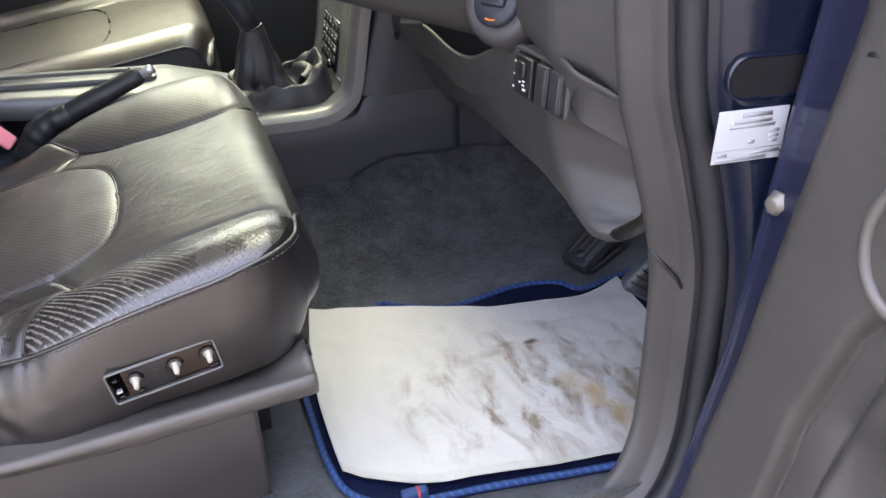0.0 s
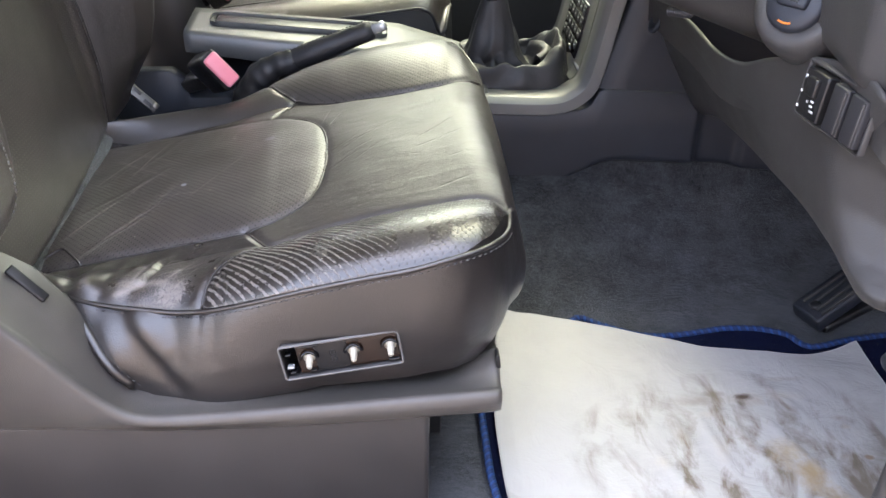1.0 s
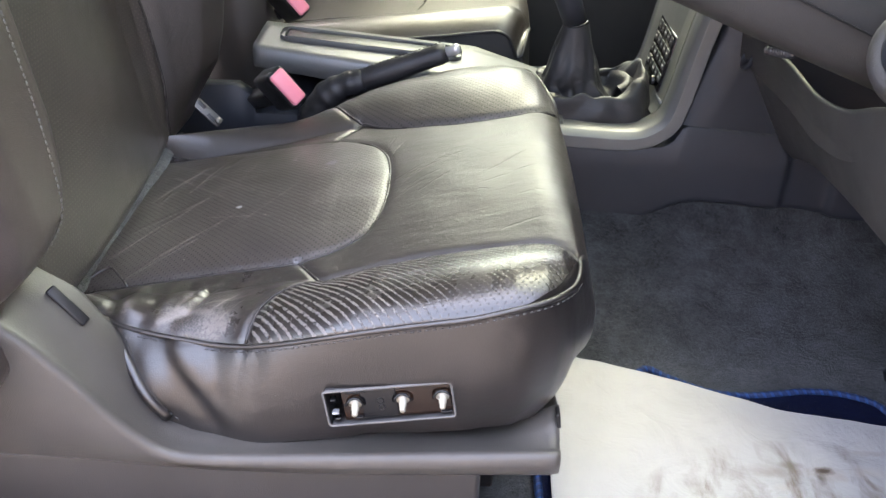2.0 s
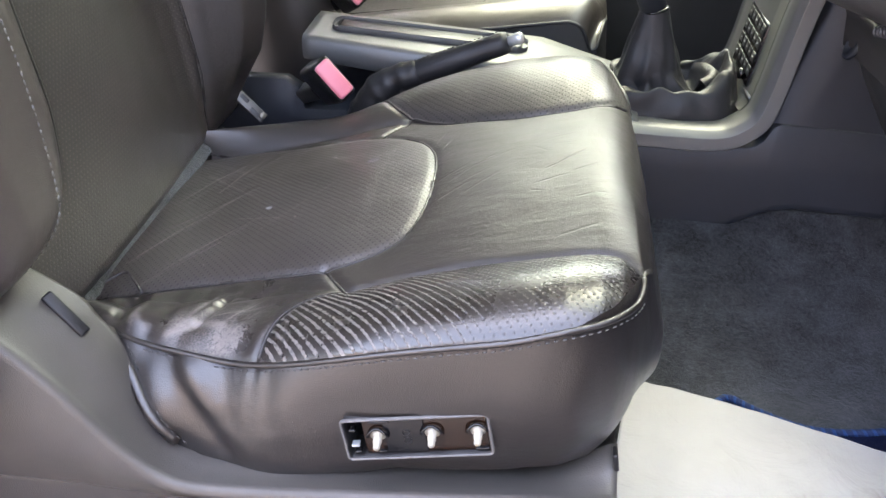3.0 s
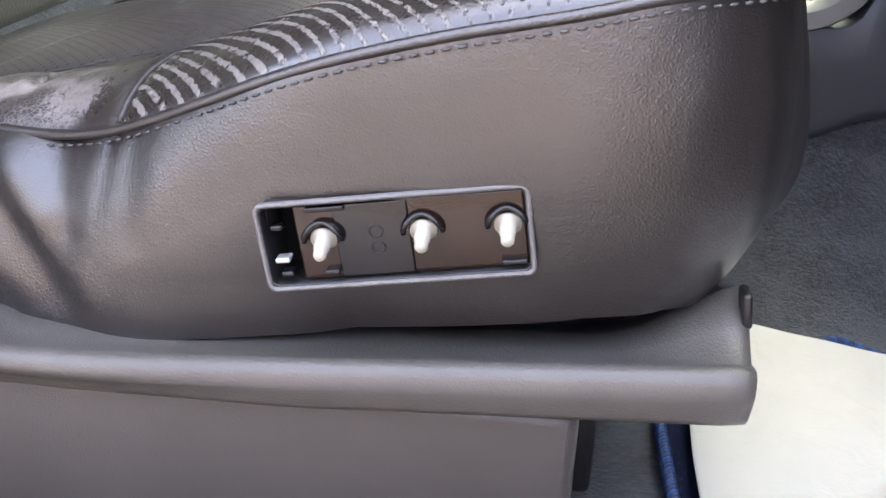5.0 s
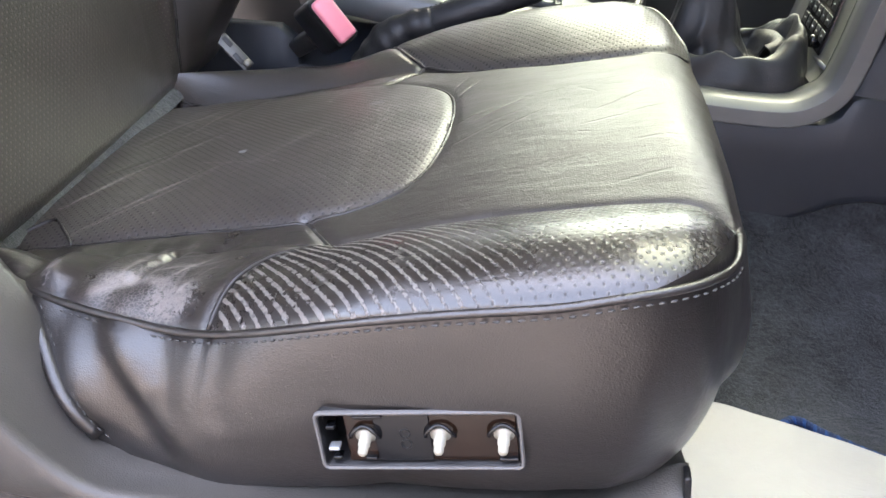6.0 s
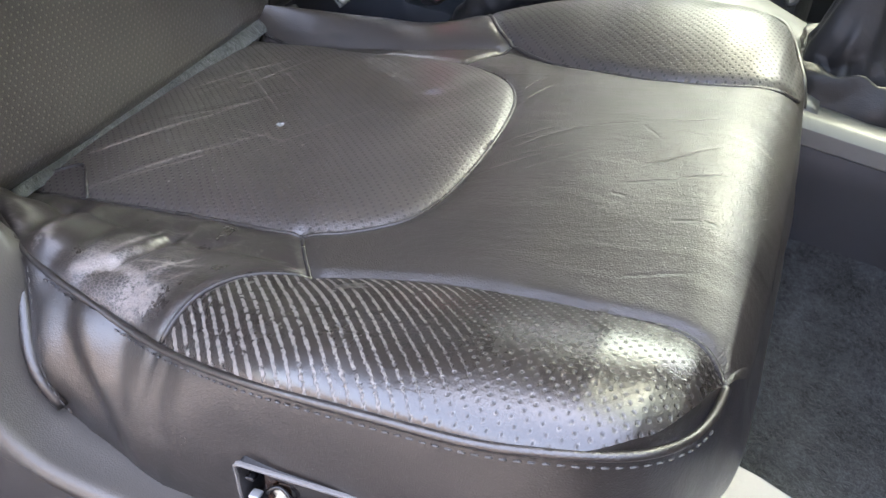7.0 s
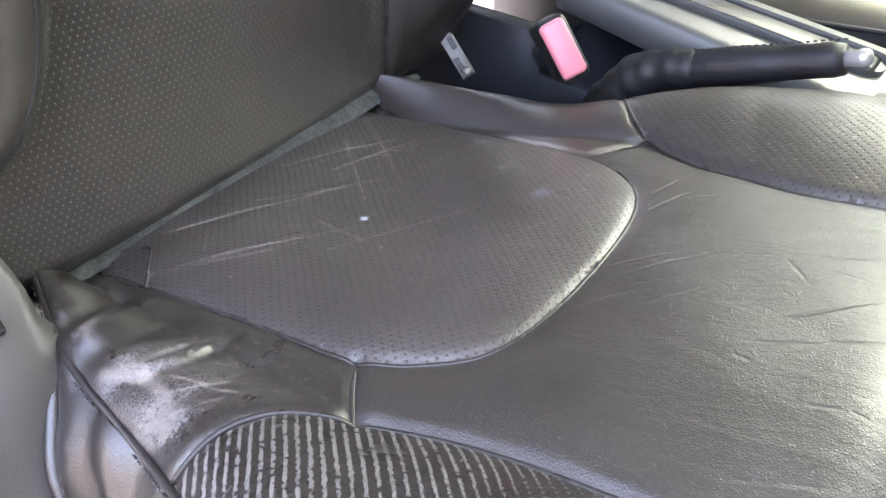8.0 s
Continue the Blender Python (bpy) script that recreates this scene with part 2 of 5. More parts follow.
    if scuffed:
        x, y, z = n.xyz()
        ragged = n.math("MULTIPLY", n.math("SUBTRACT", n.noise(300.0, 3.0, 0.7), 0.5), 0.004)
        for x0, y0, x1, y1, w, k in (FLANK_LINES if wear else SCUFF_LINES):
            lx, ly = x1 - x0, y1 - y0
            ll = lx * lx + ly * ly
            dx, dy = n.math("SUBTRACT", x, x0), n.math("SUBTRACT", y, y0)
            t = n.math("DIVIDE", n.math("ADD", n.math("MULTIPLY", dx, lx), n.math("MULTIPLY", dy, ly)), ll, clamp=True)
            ex = n.math("SUBTRACT", dx, n.math("MULTIPLY", t, lx))
            ey = n.math("SUBTRACT", dy, n.math("MULTIPLY", t, ly))
            d = n.math("ADD", n.math("SQRT", n.math("ADD", n.math("MULTIPLY", ex, ex), n.math("MULTIPLY", ey, ey))), ragged)
            line = n.math("MULTIPLY", n.math("SUBTRACT", 1.0, n.ramp(d, w * 0.3, w)), n.ramp(n.noise(22.0, 3.0), 0.30, 0.55))
            col = n.mix(n.math("MULTIPLY", line, k), col, (0.30, 0.262, 0.24))
        for cx, cy, r, k, c in (() if wear else SCUFF_SPOTS):
            dx, dy = n.math("SUBTRACT", x, cx), n.math("SUBTRACT", y, cy)
            d = n.math("ADD", n.math("SQRT", n.math("ADD", n.math("MULTIPLY", dx, dx), n.math("MULTIPLY", dy, dy))), ragged)
            col = n.mix(n.math("MULTIPLY", n.math("SUBTRACT", 1.0, n.ramp(d, r * 0.5, r)), k), col, c)
    return n.done(col, rg, normal=normal, specular=shine if coat else 0.4, coat=coat)


def carpet(name, a, b, scale=420.0, sheen=0.25):
    n = Nodes(name)
    tuft = n.noise(scale * 0.6, 4.0, 0.8)
    patch = n.noise(22.0, 8.0, 0.72)
    lint = n.ramp(n.noise(700.0, 1.0), 0.72, 0.77)
    col = n.mix(n.ramp(n.math("ADD", n.math("MULTIPLY", tuft, 0.55), n.math("MULTIPLY", patch, 0.65)), 0.45, 0.78), a, b)
    col = n.mix(n.math("MULTIPLY", lint, 0.35), col, (0.2, 0.19, 0.18))
    return n.done(col, 0.95, normal=n.bump(tuft, 0.9, 0.003), specular=0.15, sheen=sheen)


def satin_metal(name, color, rough=0.34):
    n = Nodes(name)
    flakes = n.noise(1500.0, 1.0)
    col = n.mix(n.ramp(n.noise(8.0, 5.0), 0.3, 0.7), scaled(color, 0.93), scaled(color, 1.05))
    r = n.math("ADD", n.math("MULTIPLY", n.noise(40.0, 5.0), 0.12), rough - 0.06)
    return n.done(col, r, metal=0.5, normal=n.bump(flakes, 0.05, 0.0003))


def car_paint(name, color):
    n = Nodes(name)
    dust = n.ramp(n.noise(14.0, 8.0, 0.7), 0.3, 1.0)
    col = n.mix(n.math("MULTIPLY", dust, 0.02), color, (0.18, 0.17, 0.16))
    r = n.math("ADD", 0.20, n.math("MULTIPLY", dust, 0.12))
    return n.done(col, r, normal=n.bump(n.noise(160.0, 2.0), 0.03, 0.001), coat=0.15, coat_rough=0.1)


def tinted_glass(name, tint):
    """Thin car glass: lets light through with its tint, and mirrors a little."""
    n = Nodes(name)
    clear = n.tree.nodes.new("ShaderNodeBsdfTransparent")
    clear.inputs[0].default_value = (*tint, 1.0)
    shine = n.tree.nodes.new("ShaderNodeBsdfGlossy")
    shine.inputs["Roughness"].default_value = 0.02
    both = n.tree.nodes.new("ShaderNodeMixShader")
    both.inputs[0].default_value = 0.07
    n.tree.links.new(clear.outputs[0], both.inputs[1])
    n.tree.links.new(shine.outputs[0], both.inputs[2])
    n.tree.links.new(both.outputs[0], n.tree.nodes["Material Output"].inputs[0])
    return n.mat


def paper_sheet(name):
    n = Nodes(name)
    x, y, z = n.xyz()
    mottle = n.noise(7.0, 7.0, 0.65)
    fibre = n.noise(600.0, 2.0)

    def blot(cx, cy, rx, ry, sharp):
        dx = n.math("DIVIDE", n.math("SUBTRACT", x, cx), rx)
        dy = n.math("DIVIDE", n.math("SUBTRACT", y, cy), ry)
        d = n.math("SQRT", n.math("ADD", n.math("MULTIPLY", dx, dx), n.math("MULTIPLY", dy, dy)))
        d = n.math("ADD", d, n.math("MULTIPLY", n.math("SUBTRACT", n.noise(34.0, 6.0, 0.7), 0.5), 2.2))
        return n.math("SUBTRACT", 1.0, n.ramp(d, 1.0 - sharp, 1.0))

    smear = n.noise(17.0, 9.0, 0.62, n.stretch((1.7, 0.75, 1.0), (0, 0, 28)), 0.5)
    dx = n.math("DIVIDE", n.math("SUBTRACT", x, 0.27), 0.19)
    dy = n.math("DIVIDE", n.math("SUBTRACT", y, 0.05), 0.13)
    zone = n.math("SUBTRACT", 1.0, n.ramp(n.math("ADD", n.math("MULTIPLY", dx, dx), n.math("MULTIPLY", dy, dy)), 0.1, 1.1))
    grime = n.math("MULTIPLY", n.ramp(smear, 0.45, 0.62), n.math("POWER", zone, 0.7))
    # paper white greyed to stand in for dimmer light on the sheet
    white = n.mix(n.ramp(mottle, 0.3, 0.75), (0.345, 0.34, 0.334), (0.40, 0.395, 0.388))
    col = n.mix(n.math("MULTIPLY", grime, 0.92), white, (0.150, 0.122, 0.090))
    cake = n.math("MULTIPLY", n.ramp(smear, 0.56, 0.66), n.math("POWER", zone, 0.6))
    col = n.mix(n.math("MULTIPLY", cake, 0.75), col, (0.13, 0.10, 0.07))
    for cx, cy, rx, ry, sharp, k, c in STAINS:
        col = n.mix(n.math("MULTIPLY", blot(cx, cy, rx, ry, sharp), k), col, c)
    crumple = n.noise(16.0, 5.0, 0.6, None, 0.6)
    normal = n.bump(crumple, 0.45, 0.008)
    normal = n.bump(fibre, 0.12, 0.0005, normal)
    return n.done(col, 0.62, normal=normal, specular=0.3)


# centre, half sizes, softness, strength and colour of the dirt on the paper
STAINS = [
    (0.292, 0.136, 0.030, 0.014, 0.9, 0.45, (0.30, 0.25, 0.19)),
    (0.291, 0.140, 0.013, 0.007, 0.8, 0.95, (0.06, 0.04, 0.025)),
    (0.284, 0.128, 0.006, 0.012, 0.8, 0.75, (0.09, 0.07, 0.05)),
    (0.235, 0.136, 0.034, 0.012, 0.9, 0.55, (0.22, 0.19, 0.15)),
    (0.262, 0.148, 0.020, 0.006, 0.9, 0.60, (0.17, 0.145, 0.11)),
    (0.355, 0.170, 0.030, 0.006, 0.9, 0.40, (0.26, 0.225, 0.18)),
    (0.389, 0.101, 0.010, 0.006, 0.8, 0.55, (0.25, 0.22, 0.18)),
    (0.243, 0.112, 0.014, 0.012, 0.9, 0.40, (0.36, 0.31, 0.24)),
    (0.307, 0.048, 0.030, 0.024, 0.9, 0.75, (0.33, 0.26, 0.16)),
    (0.323, 0.016, 0.026, 0.030, 0.9, 0.90, (0.29, 0.215, 0.12)),
    (0.336, -0.026, 0.018, 0.036, 0.9, 0.90, (0.27, 0.20, 0.11)),
    (0.391, 0.086, 0.008, 0.006, 0.6, 0.55, (0.35, 0.31, 0.25)),
    (0.394, 0.038, 0.006, 0.005, 0.5, 0.80, (0.22, 0.15, 0.09)),
    (0.338, 0.140, 0.030, 0.012, 0.9, 0.40, (0.42, 0.37, 0.30)),
    (0.241, 0.057, 0.012, 0.022, 0.9, 0.35, (0.38, 0.33, 0.26)),
    (0.172, 0.040, 0.012, 0.014, 0.9, 0.35, (0.42, 0.37, 0.30)),
    (0.179, -0.006, 0.012, 0.010, 0.9, 0.35, (0.42, 0.38, 0.32)),
    (0.122, -0.009, 0.010, 0.012, 0.9, 0.25, (0.45, 0.41, 0.36)),
]

MAT = {
    "leather": leather("leather_smooth", rough=0.38, wrinkle=0.35),
    "leather_front": leather("leather_front", scaled(LEATHER, 0.9), 0.40, wrinkle=0.65, creased=True, coat=0.22, shine=0.85, grain_depth=0.5),
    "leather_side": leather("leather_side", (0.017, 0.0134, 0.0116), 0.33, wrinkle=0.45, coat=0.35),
    "leather_rear": leather("leather_worn", scaled(LEATHER, 0.75), 0.31, wear=0.25, wrinkle=0.8, scuffed=True, grain_depth=0.22),
    # seat leather paled to stand in for light on the outer back bolster
    "leather_back_lit": leather("leather_back_lit", scaled(LEATHER, 2.1), 0.36, wrinkle=0.4),
    "perforated": leather("leather_perforated", scaled(LEATHER, 1.0), 0.40, holes=0.0050, wrinkle=0.2),
    "perforated_seat": leather("leather_perforated_seat", (0.042, 0.0325, 0.0285), 0.42, holes=0.0048, wrinkle=0.25, scuffed=True, coat=0.35),
    "perforated_worn": leather("leather_perforated_worn", scaled(LEATHER, 0.66), 0.25, holes=0.0052, wrinkle=0.3, cracked=True, grain_depth=0.14),
    "perforated_back": leather("leather_perforated_back", scaled(LEATHER, 1.3), 0.38, holes=0.0050, wrinkle=0.15, upright=True),
    "seam": plastic("seam_welt", (0.034, 0.030, 0.028), 0.28),
    "thread": plastic("stitch_thread", (0.075, 0.072, 0.070), 0.6),
    "cut_edge": plastic("cut_leather_edge", (0.14, 0.135, 0.13), 0.42, 500.0, 0.6),
    "shield": plastic("seat_plastic", (0.094, 0.086, 0.077), 0.36),
    "riser": plastic("rail_cover_plastic", (0.046, 0.042, 0.040), 0.33),
    "dash": plastic("dash_plastic", (0.043, 0.041, 0.040), 0.5, 700.0),
    "console": plastic("console_plastic", (0.017, 0.020, 0.028), 0.5),
    "trim": plastic("pillar_plastic", (0.044, 0.041, 0.039), 0.5),
    "door": plastic("door_card_plastic", (0.047, 0.043, 0.039), 0.50),
    "black": plastic("black_plastic", (0.012, 0.012, 0.013), 0.35),
    "gloss_black": plastic("gloss_black_plastic", (0.008, 0.008, 0.009), 0.15, bump=0.05),
    "rubber": plastic("rubber", (0.019, 0.019, 0.022), 0.55),
    # brown reflection of the ground is put into the glossy board's base colour
    "board_ground_tint": plastic("switch_board", (0.020, 0.010, 0.006), 0.10, bump=0.05, wear=0.6),
    "white_peg": plastic("white_peg", (0.42, 0.395, 0.32), 0.4, bump=0.05),
    "carpet": carpet("carpet_charcoal", (0.004, 0.005, 0.006), (0.062, 0.067, 0.076)),
    "mat": carpet("mat_navy", (0.002, 0.004, 0.018), (0.004, 0.008, 0.036), sheen=0.0),
    "felt": carpet("felt_grey", (0.025, 0.026, 0.024), (0.105, 0.110, 0.098), 260.0),
    "binding": plastic("blue_binding", (0.003, 0.022, 0.095), 0.6, 1400.0, 0.5),
    "binding_light": plastic("blue_binding_light", (0.005, 0.050, 0.19), 0.6, 1400.0, 0.5),
    "silver": satin_metal("silver_trim", (0.150, 0.152, 0.152), 0.46),
    "chrome": satin_metal("chrome", (0.55, 0.55, 0.55), 0.14),
    "lever_metal": satin_metal("lever_metal", (0.045, 0.045, 0.05), 0.3),
    "zinc": satin_metal("zinc_bolt", (0.20, 0.185, 0.16), 0.40),
    "bracket": satin_metal("bracket_steel", (0.10, 0.097, 0.09), 0.4),
    "paint": car_paint("dark_blue_paint", (0.0025, 0.0055, 0.017)),
    "door_paint": car_paint("door_edge_paint", (0.016, 0.018, 0.042)),
    "tag_red": plastic("tag_red", (0.22, 0.02, 0.03), 0.6),
    "red": plastic("red_button", (0.85, 0.27, 0.33), 0.35, bump=0.05),
    "sticker": plastic("sticker_white", (0.44, 0.45, 0.47), 0.5, bump=0.02, wear=0.03),
    "ink": plastic("ink_grey", (0.28, 0.28, 0.29), 0.6, bump=0.0),
    "print": plastic("white_print", (0.7, 0.7, 0.7), 0.5, bump=0.0),
    "headliner": carpet("headliner_grey", (0.42, 0.41, 0.38), (0.5, 0.49, 0.46), 300.0),
    "asphalt": plastic("asphalt", (0.18, 0.163, 0.146), 0.9, 90.0, 0.8),
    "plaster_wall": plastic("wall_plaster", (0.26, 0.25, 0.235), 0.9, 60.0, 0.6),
    "dark_wall": plastic("dark_wall", (0.26, 0.22, 0.19), 0.9, 60.0, 0.6),
    "orange": plastic("orange_mark", (0.8, 0.22, 0.03), 0.4, bump=0.0),
    "glass": tinted_glass("green_tinted_glass", (0.70, 0.74, 0.64)),
    "dark_glass": tinted_glass("privacy_glass", (0.16, 0.18, 0.16)),
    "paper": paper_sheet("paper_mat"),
    "leather_gaiter": leather("leather_gaiter", (0.019, 0.019, 0.021), 0.42, wrinkle=1.4, coat=0.0),
    # passenger skirt and piping: shade of the dark interior put into the colour
    "leather_shaded": leather("leather_shaded", (0.018, 0.018, 0.02), 0.45, coat=0.0),
}


# ---- mesh helpers ----
def mesh_object(name, verts, faces, material, parent=None, label="", smooth=True):
    me = bpy.data.meshes.new(name)
    me.from_pydata([tuple(map(float, v)) for v in verts], [], [tuple(map(int, f)) for f in faces])
    me.materials.append(MAT[material])
    if smooth:
        me.polygons.foreach_set("use_smooth", [True] * len(me.polygons))
    me.update()
    ob = new(name, me)
    ob.parent = parent
    return tagged(ob, label) if label else ob


def part(name, bm, material, parent, label="", smooth=True):
    bmesh.ops.recalc_face_normals(bm, faces=bm.faces)
    me = bpy.data.meshes.new(name)
    bm.to_mesh(me)
    bm.free()
    me.materials.append(MAT[material])
    if smooth:
        me.polygons.foreach_set("use_smooth", [True] * len(me.polygons))
    ob = new(name, me)
    ob.parent = parent
    return tagged(ob, label) if label else ob


def thing(name, label, category, group="", kind=""):
    return tagged(new(name), label, category, group, kind)


def box(sx, sy, sz, m=None, bevel=0.0, segments=3):
    bm = bmesh.new()
    bmesh.ops.create_cube(bm, size=1.0)
    bmesh.ops.scale(bm, vec=(sx, sy, sz), verts=bm.verts)
    if bevel:
        bmesh.ops.bevel(bm, geom=bm.edges[:], offset=bevel, segments=segments, profile=0.5, affect="EDGES")
    if m is not None:
        bmesh.ops.transform(bm, matrix=m, verts=bm.verts)
    return bm


def lathe(profile, m=None, steps=24):
    """A turned solid round z; profile: pairs of radius and height."""
    bm = bmesh.new()
    rings = []
    for r, z in profile:
        rings.append([bm.verts.new((r * math.cos(k * math.tau / steps), r * math.sin(k * math.tau / steps), z)) for k in range(steps)])
    for a, b in zip(rings, rings[1:]):
        for k in range(steps):
            bm.faces.new((a[k], a[(k + 1) % steps], b[(k + 1) % steps], b[k]))
    bm.faces.new(rings[0][::-1])
    bm.faces.new(rings[-1])
    if m is not None:
        bmesh.ops.transform(bm, matrix=m, verts=bm.verts)
    return bm


def sheet(rows, closed=False):
    """Vertices and faces of a grid from equal rows of points."""
    rows = [list(r) for r in rows]
    n = len(rows[0])
    faces = []
    for i in range(len(rows) - 1):
        for j in range(n if closed else n - 1):
            k = (j + 1) % n
            faces.append((i * n + j, i * n + k, (i + 1) * n + k, (i + 1) * n + j))
    return [p for r in rows for p in r], faces


def slab(rows, thick):
    """A sheet with thickness: verts and faces of a closed shell, thick metres below along its own normals."""
    g = np.array(rows, float)
    du, dv = np.gradient(g, axis=0), np.gradient(g, axis=1)
    nrm = np.cross(du, dv)
    nrm /= np.linalg.norm(nrm, axis=2, keepdims=True) + 1e-12
    h = g - nrm * thick
    a, fa = sheet(g)
    b, fb = sheet(h)
    o = len(a)
    r, c = g.shape[:2]
    faces = fa + [tuple(o + k for k in f[::-1]) for f in fb]
    rim = [i * c for i in range(r)] + [(r - 1) * c + j for j in range(1, c)] + [i * c + c - 1 for i in range(r - 2, -1, -1)] + [j for j in range(c - 2, 0, -1)]
    for p, q in zip(rim, rim[1:] + rim[:1]):
        faces.append((q, p, o + p, o + q))
    return a + b, faces


def smooth_path(points, count):
    """A smooth curve through the points, evenly sampled (Catmull-Rom)."""
    p = np.array(points, float)
    p = np.vstack([2 * p[0] - p[1], p, 2 * p[-1] - p[-2]])
    out = []
    for i in range(1, len(p) - 2):
        for t in np.linspace(0, 1, 24, endpoint=False):
            a, b, c, d = p[i - 1], p[i], p[i + 1], p[i + 2]
            out.append(0.5 * (2 * b + (c - a) * t + (2 * a - 5 * b + 4 * c - d) * t * t + (3 * b - a - 3 * c + d) * t ** 3))
    out.append(p[-2])
    out = np.array(out)
    s = np.r_[0, np.cumsum(np.linalg.norm(np.diff(out, axis=0), axis=1))]
    u = np.linspace(0, s[-1], count)
    return np.stack([np.interp(u, s, out[:, k]) for k in range(out.shape[1])], axis=1)


def tube(path, radius, sides=8, flat=1.0, twist=0.0, lobes=0.0):
    """Verts and faces of a tube along a path; lobes and twist make a laid rope of it; radius may be a list."""
    p = np.array(path, float)
    t = np.gradient(p, axis=0)
    t /= np.linalg.norm(t, axis=1, keepdims=True) + 1e-12
    up = np.array([0.0, 0.0, 1.0]) if abs(t[:, 2]).max() < 0.9 else np.array([0.0, 1.0, 0.0])
    rows = []
    radii = radius if hasattr(radius, "__len__") else [radius] * len(p)
    for i in range(len(p)):
        a = np.cross(t[i], up)
        a /= np.linalg.norm(a) + 1e-12
        b = np.cross(a, t[i])
        ring = []
        for k in range(sides):
            w = k * math.tau / sides
            r = radii[i] * (1 + lobes * math.cos(2 * (w + twist * i)))
            ring.append(p[i] + a * r * math.cos(w) + b * r * flat * math.sin(w))
        rows.append(ring)
    verts, faces = sheet(rows, closed=True)
    n = len(verts)
    faces.append(tuple(range(sides))[::-1])
    faces.append(tuple(range(n - sides, n)))
    return verts, faces


def stitches(path, normal_lift, length, gap, radius):
    """A row of short thread stitches along a path of points: one joined mesh."""
    p = np.array(path, float)
    s = np.r_[0, np.cumsum(np.linalg.norm(np.diff(p, axis=0), axis=1))]
    verts, faces = [], []
    at = 0.0
    while at + length < s[-1]:
        q = np.array([[np.interp(at + length * k, s, p[:, j]) for j in range(3)] for k in (0, 0.5, 1)])
        q += np.array(normal_lift)
        v, f = tube(q, [radius * 0.6, radius, radius * 0.6], 5)
        faces += [tuple(len(verts) + k for k in g) for g in f]
        verts += v
        at += length + gap
    return verts, faces

# ---- the large structure ----
def footwell_height(x, y):
    """The carpet: flat under the mat, rising to the tunnel and the toe board."""
    tunnel = np.clip((y - 0.33) / 0.2, 0, 1)
    kick = np.clip(y - 0.535, 0, 1) * 3.0
    toe = np.clip((x - 0.56) / 0.4, 0, 1)
    return -0.006 + kick + 0.088 * tunnel ** 1.6 + 0.45 * toe ** 1.2 + 0.012 * tunnel * np.sin(9 * x + 1)


xs, ys = np.linspace(-0.75, 1.0, 90), np.linspace(-0.125, 0.56, 60)
v, f = slab([[(x, y, footwell_height(x, y)) for y in ys] for x in xs], 0.02)
floor = mesh_object("floor", v, f, "carpet", None, "charcoal carpet of the driver footwell")
tagged(floor, category="floor", kind="structure")
far_floor = part("floor_passenger", box(1.75, 0.75, 0.02, pose(0.125, 1.06, -0.01), 0.004), "carpet", None, "charcoal carpet of the passenger footwell")
tagged(far_floor, category="floor", kind="structure")
ground = part("ground", box(60, 60, 0.1, pose(0, 0, -0.52)), "asphalt", None, "grey asphalt outside the open car", False)
tagged(ground, category="ground", kind="structure")
ceiling = part("ceiling", box(1.32, 1.38, 0.03, pose(-0.61, 0.73, 1.255), 0.01), "headliner", None, "light grey cloth headliner of the roof")
tagged(ceiling, category="ceiling", kind="structure")
wall_rear = part("wall_rear", box(0.05, 1.5, 0.70, pose(-1.27, 0.62, 0.3), 0.01), "trim", None, "dark rear cabin panel behind the seats")
tagged(wall_rear, category="wall", kind="structure")
wall_far = part("wall_passenger_door", box(2.3, 0.06, 0.62, pose(-0.1, 1.42, 0.23), 0.02), "trim", None, "dark grey passenger door trim below its window")
tagged(wall_far, category="wall", kind="structure")
firewall = part("wall_front", box(0.05, 1.6, 0.75, pose(1.02, 0.62, 0.2), 0.01), "carpet", None, "dark bulkhead under the dashboard")
tagged(firewall, category="wall", kind="structure")

# added out of view: blocks sky light coming through the windscreen
wall_shade_front = part("wall_shade_front", box(0.2, 9.0, 5.0, pose(2.9, 0.6, 2.0), 0.01), "plaster_wall", None, "unseen plain wall added to cut light through the windscreen")
tagged(wall_shade_front, category="wall", kind="structure")

# not a seen wall; added to dim the sky light on skirt and paper
wall_shade_side = part("wall_shade_side", box(12.0, 0.2, 2.1, pose(0, -4.2, 0.55), 0.01), "dark_wall", None, "unseen plain wall added to cut low sky light at the open door")
tagged(wall_shade_side, category="wall", kind="structure")

# windows, pillars and the closed rear of the cabin
def pane(name, a, b, c, d, material, label):
    """A glass pane with thickness between four corners."""
    a, b, c, d = (Vector(p) for p in (a, b, c, d))
    n = (b - a).cross(d - a).normalized() * 0.004
    ob = mesh_object(name, [a, b, c, d, a + n, b + n, c + n, d + n], [(0, 1, 2, 3), (7, 6, 5, 4), (0, 4, 5, 1), (1, 5, 6, 2), (2, 6, 7, 3), (3, 7, 4, 0)], material, None, label, False)
    return tagged(ob, category="window", kind="structure")


pane("window_1", (-0.30, 1.41, 0.54), (0.85, 1.41, 0.54), (0.06, 1.41, 1.23), (-0.30, 1.41, 1.23), "glass", "green tinted passenger door window")
pane("window_2", (0.05, -0.05, 1.235), (0.98, -0.05, 0.72), (0.98, 1.40, 0.72), (0.05, 1.40, 1.235), "glass", "green tinted windscreen")
# dark tint of these unseen rear panes is added to dim the cabin's rear
pane("window_3", (-1.20, 1.41, 0.62), (-0.48, 1.41, 0.62), (-0.48, 1.41, 1.23), (-1.20, 1.41, 1.23), "dark_glass", "dark tinted rear side window")
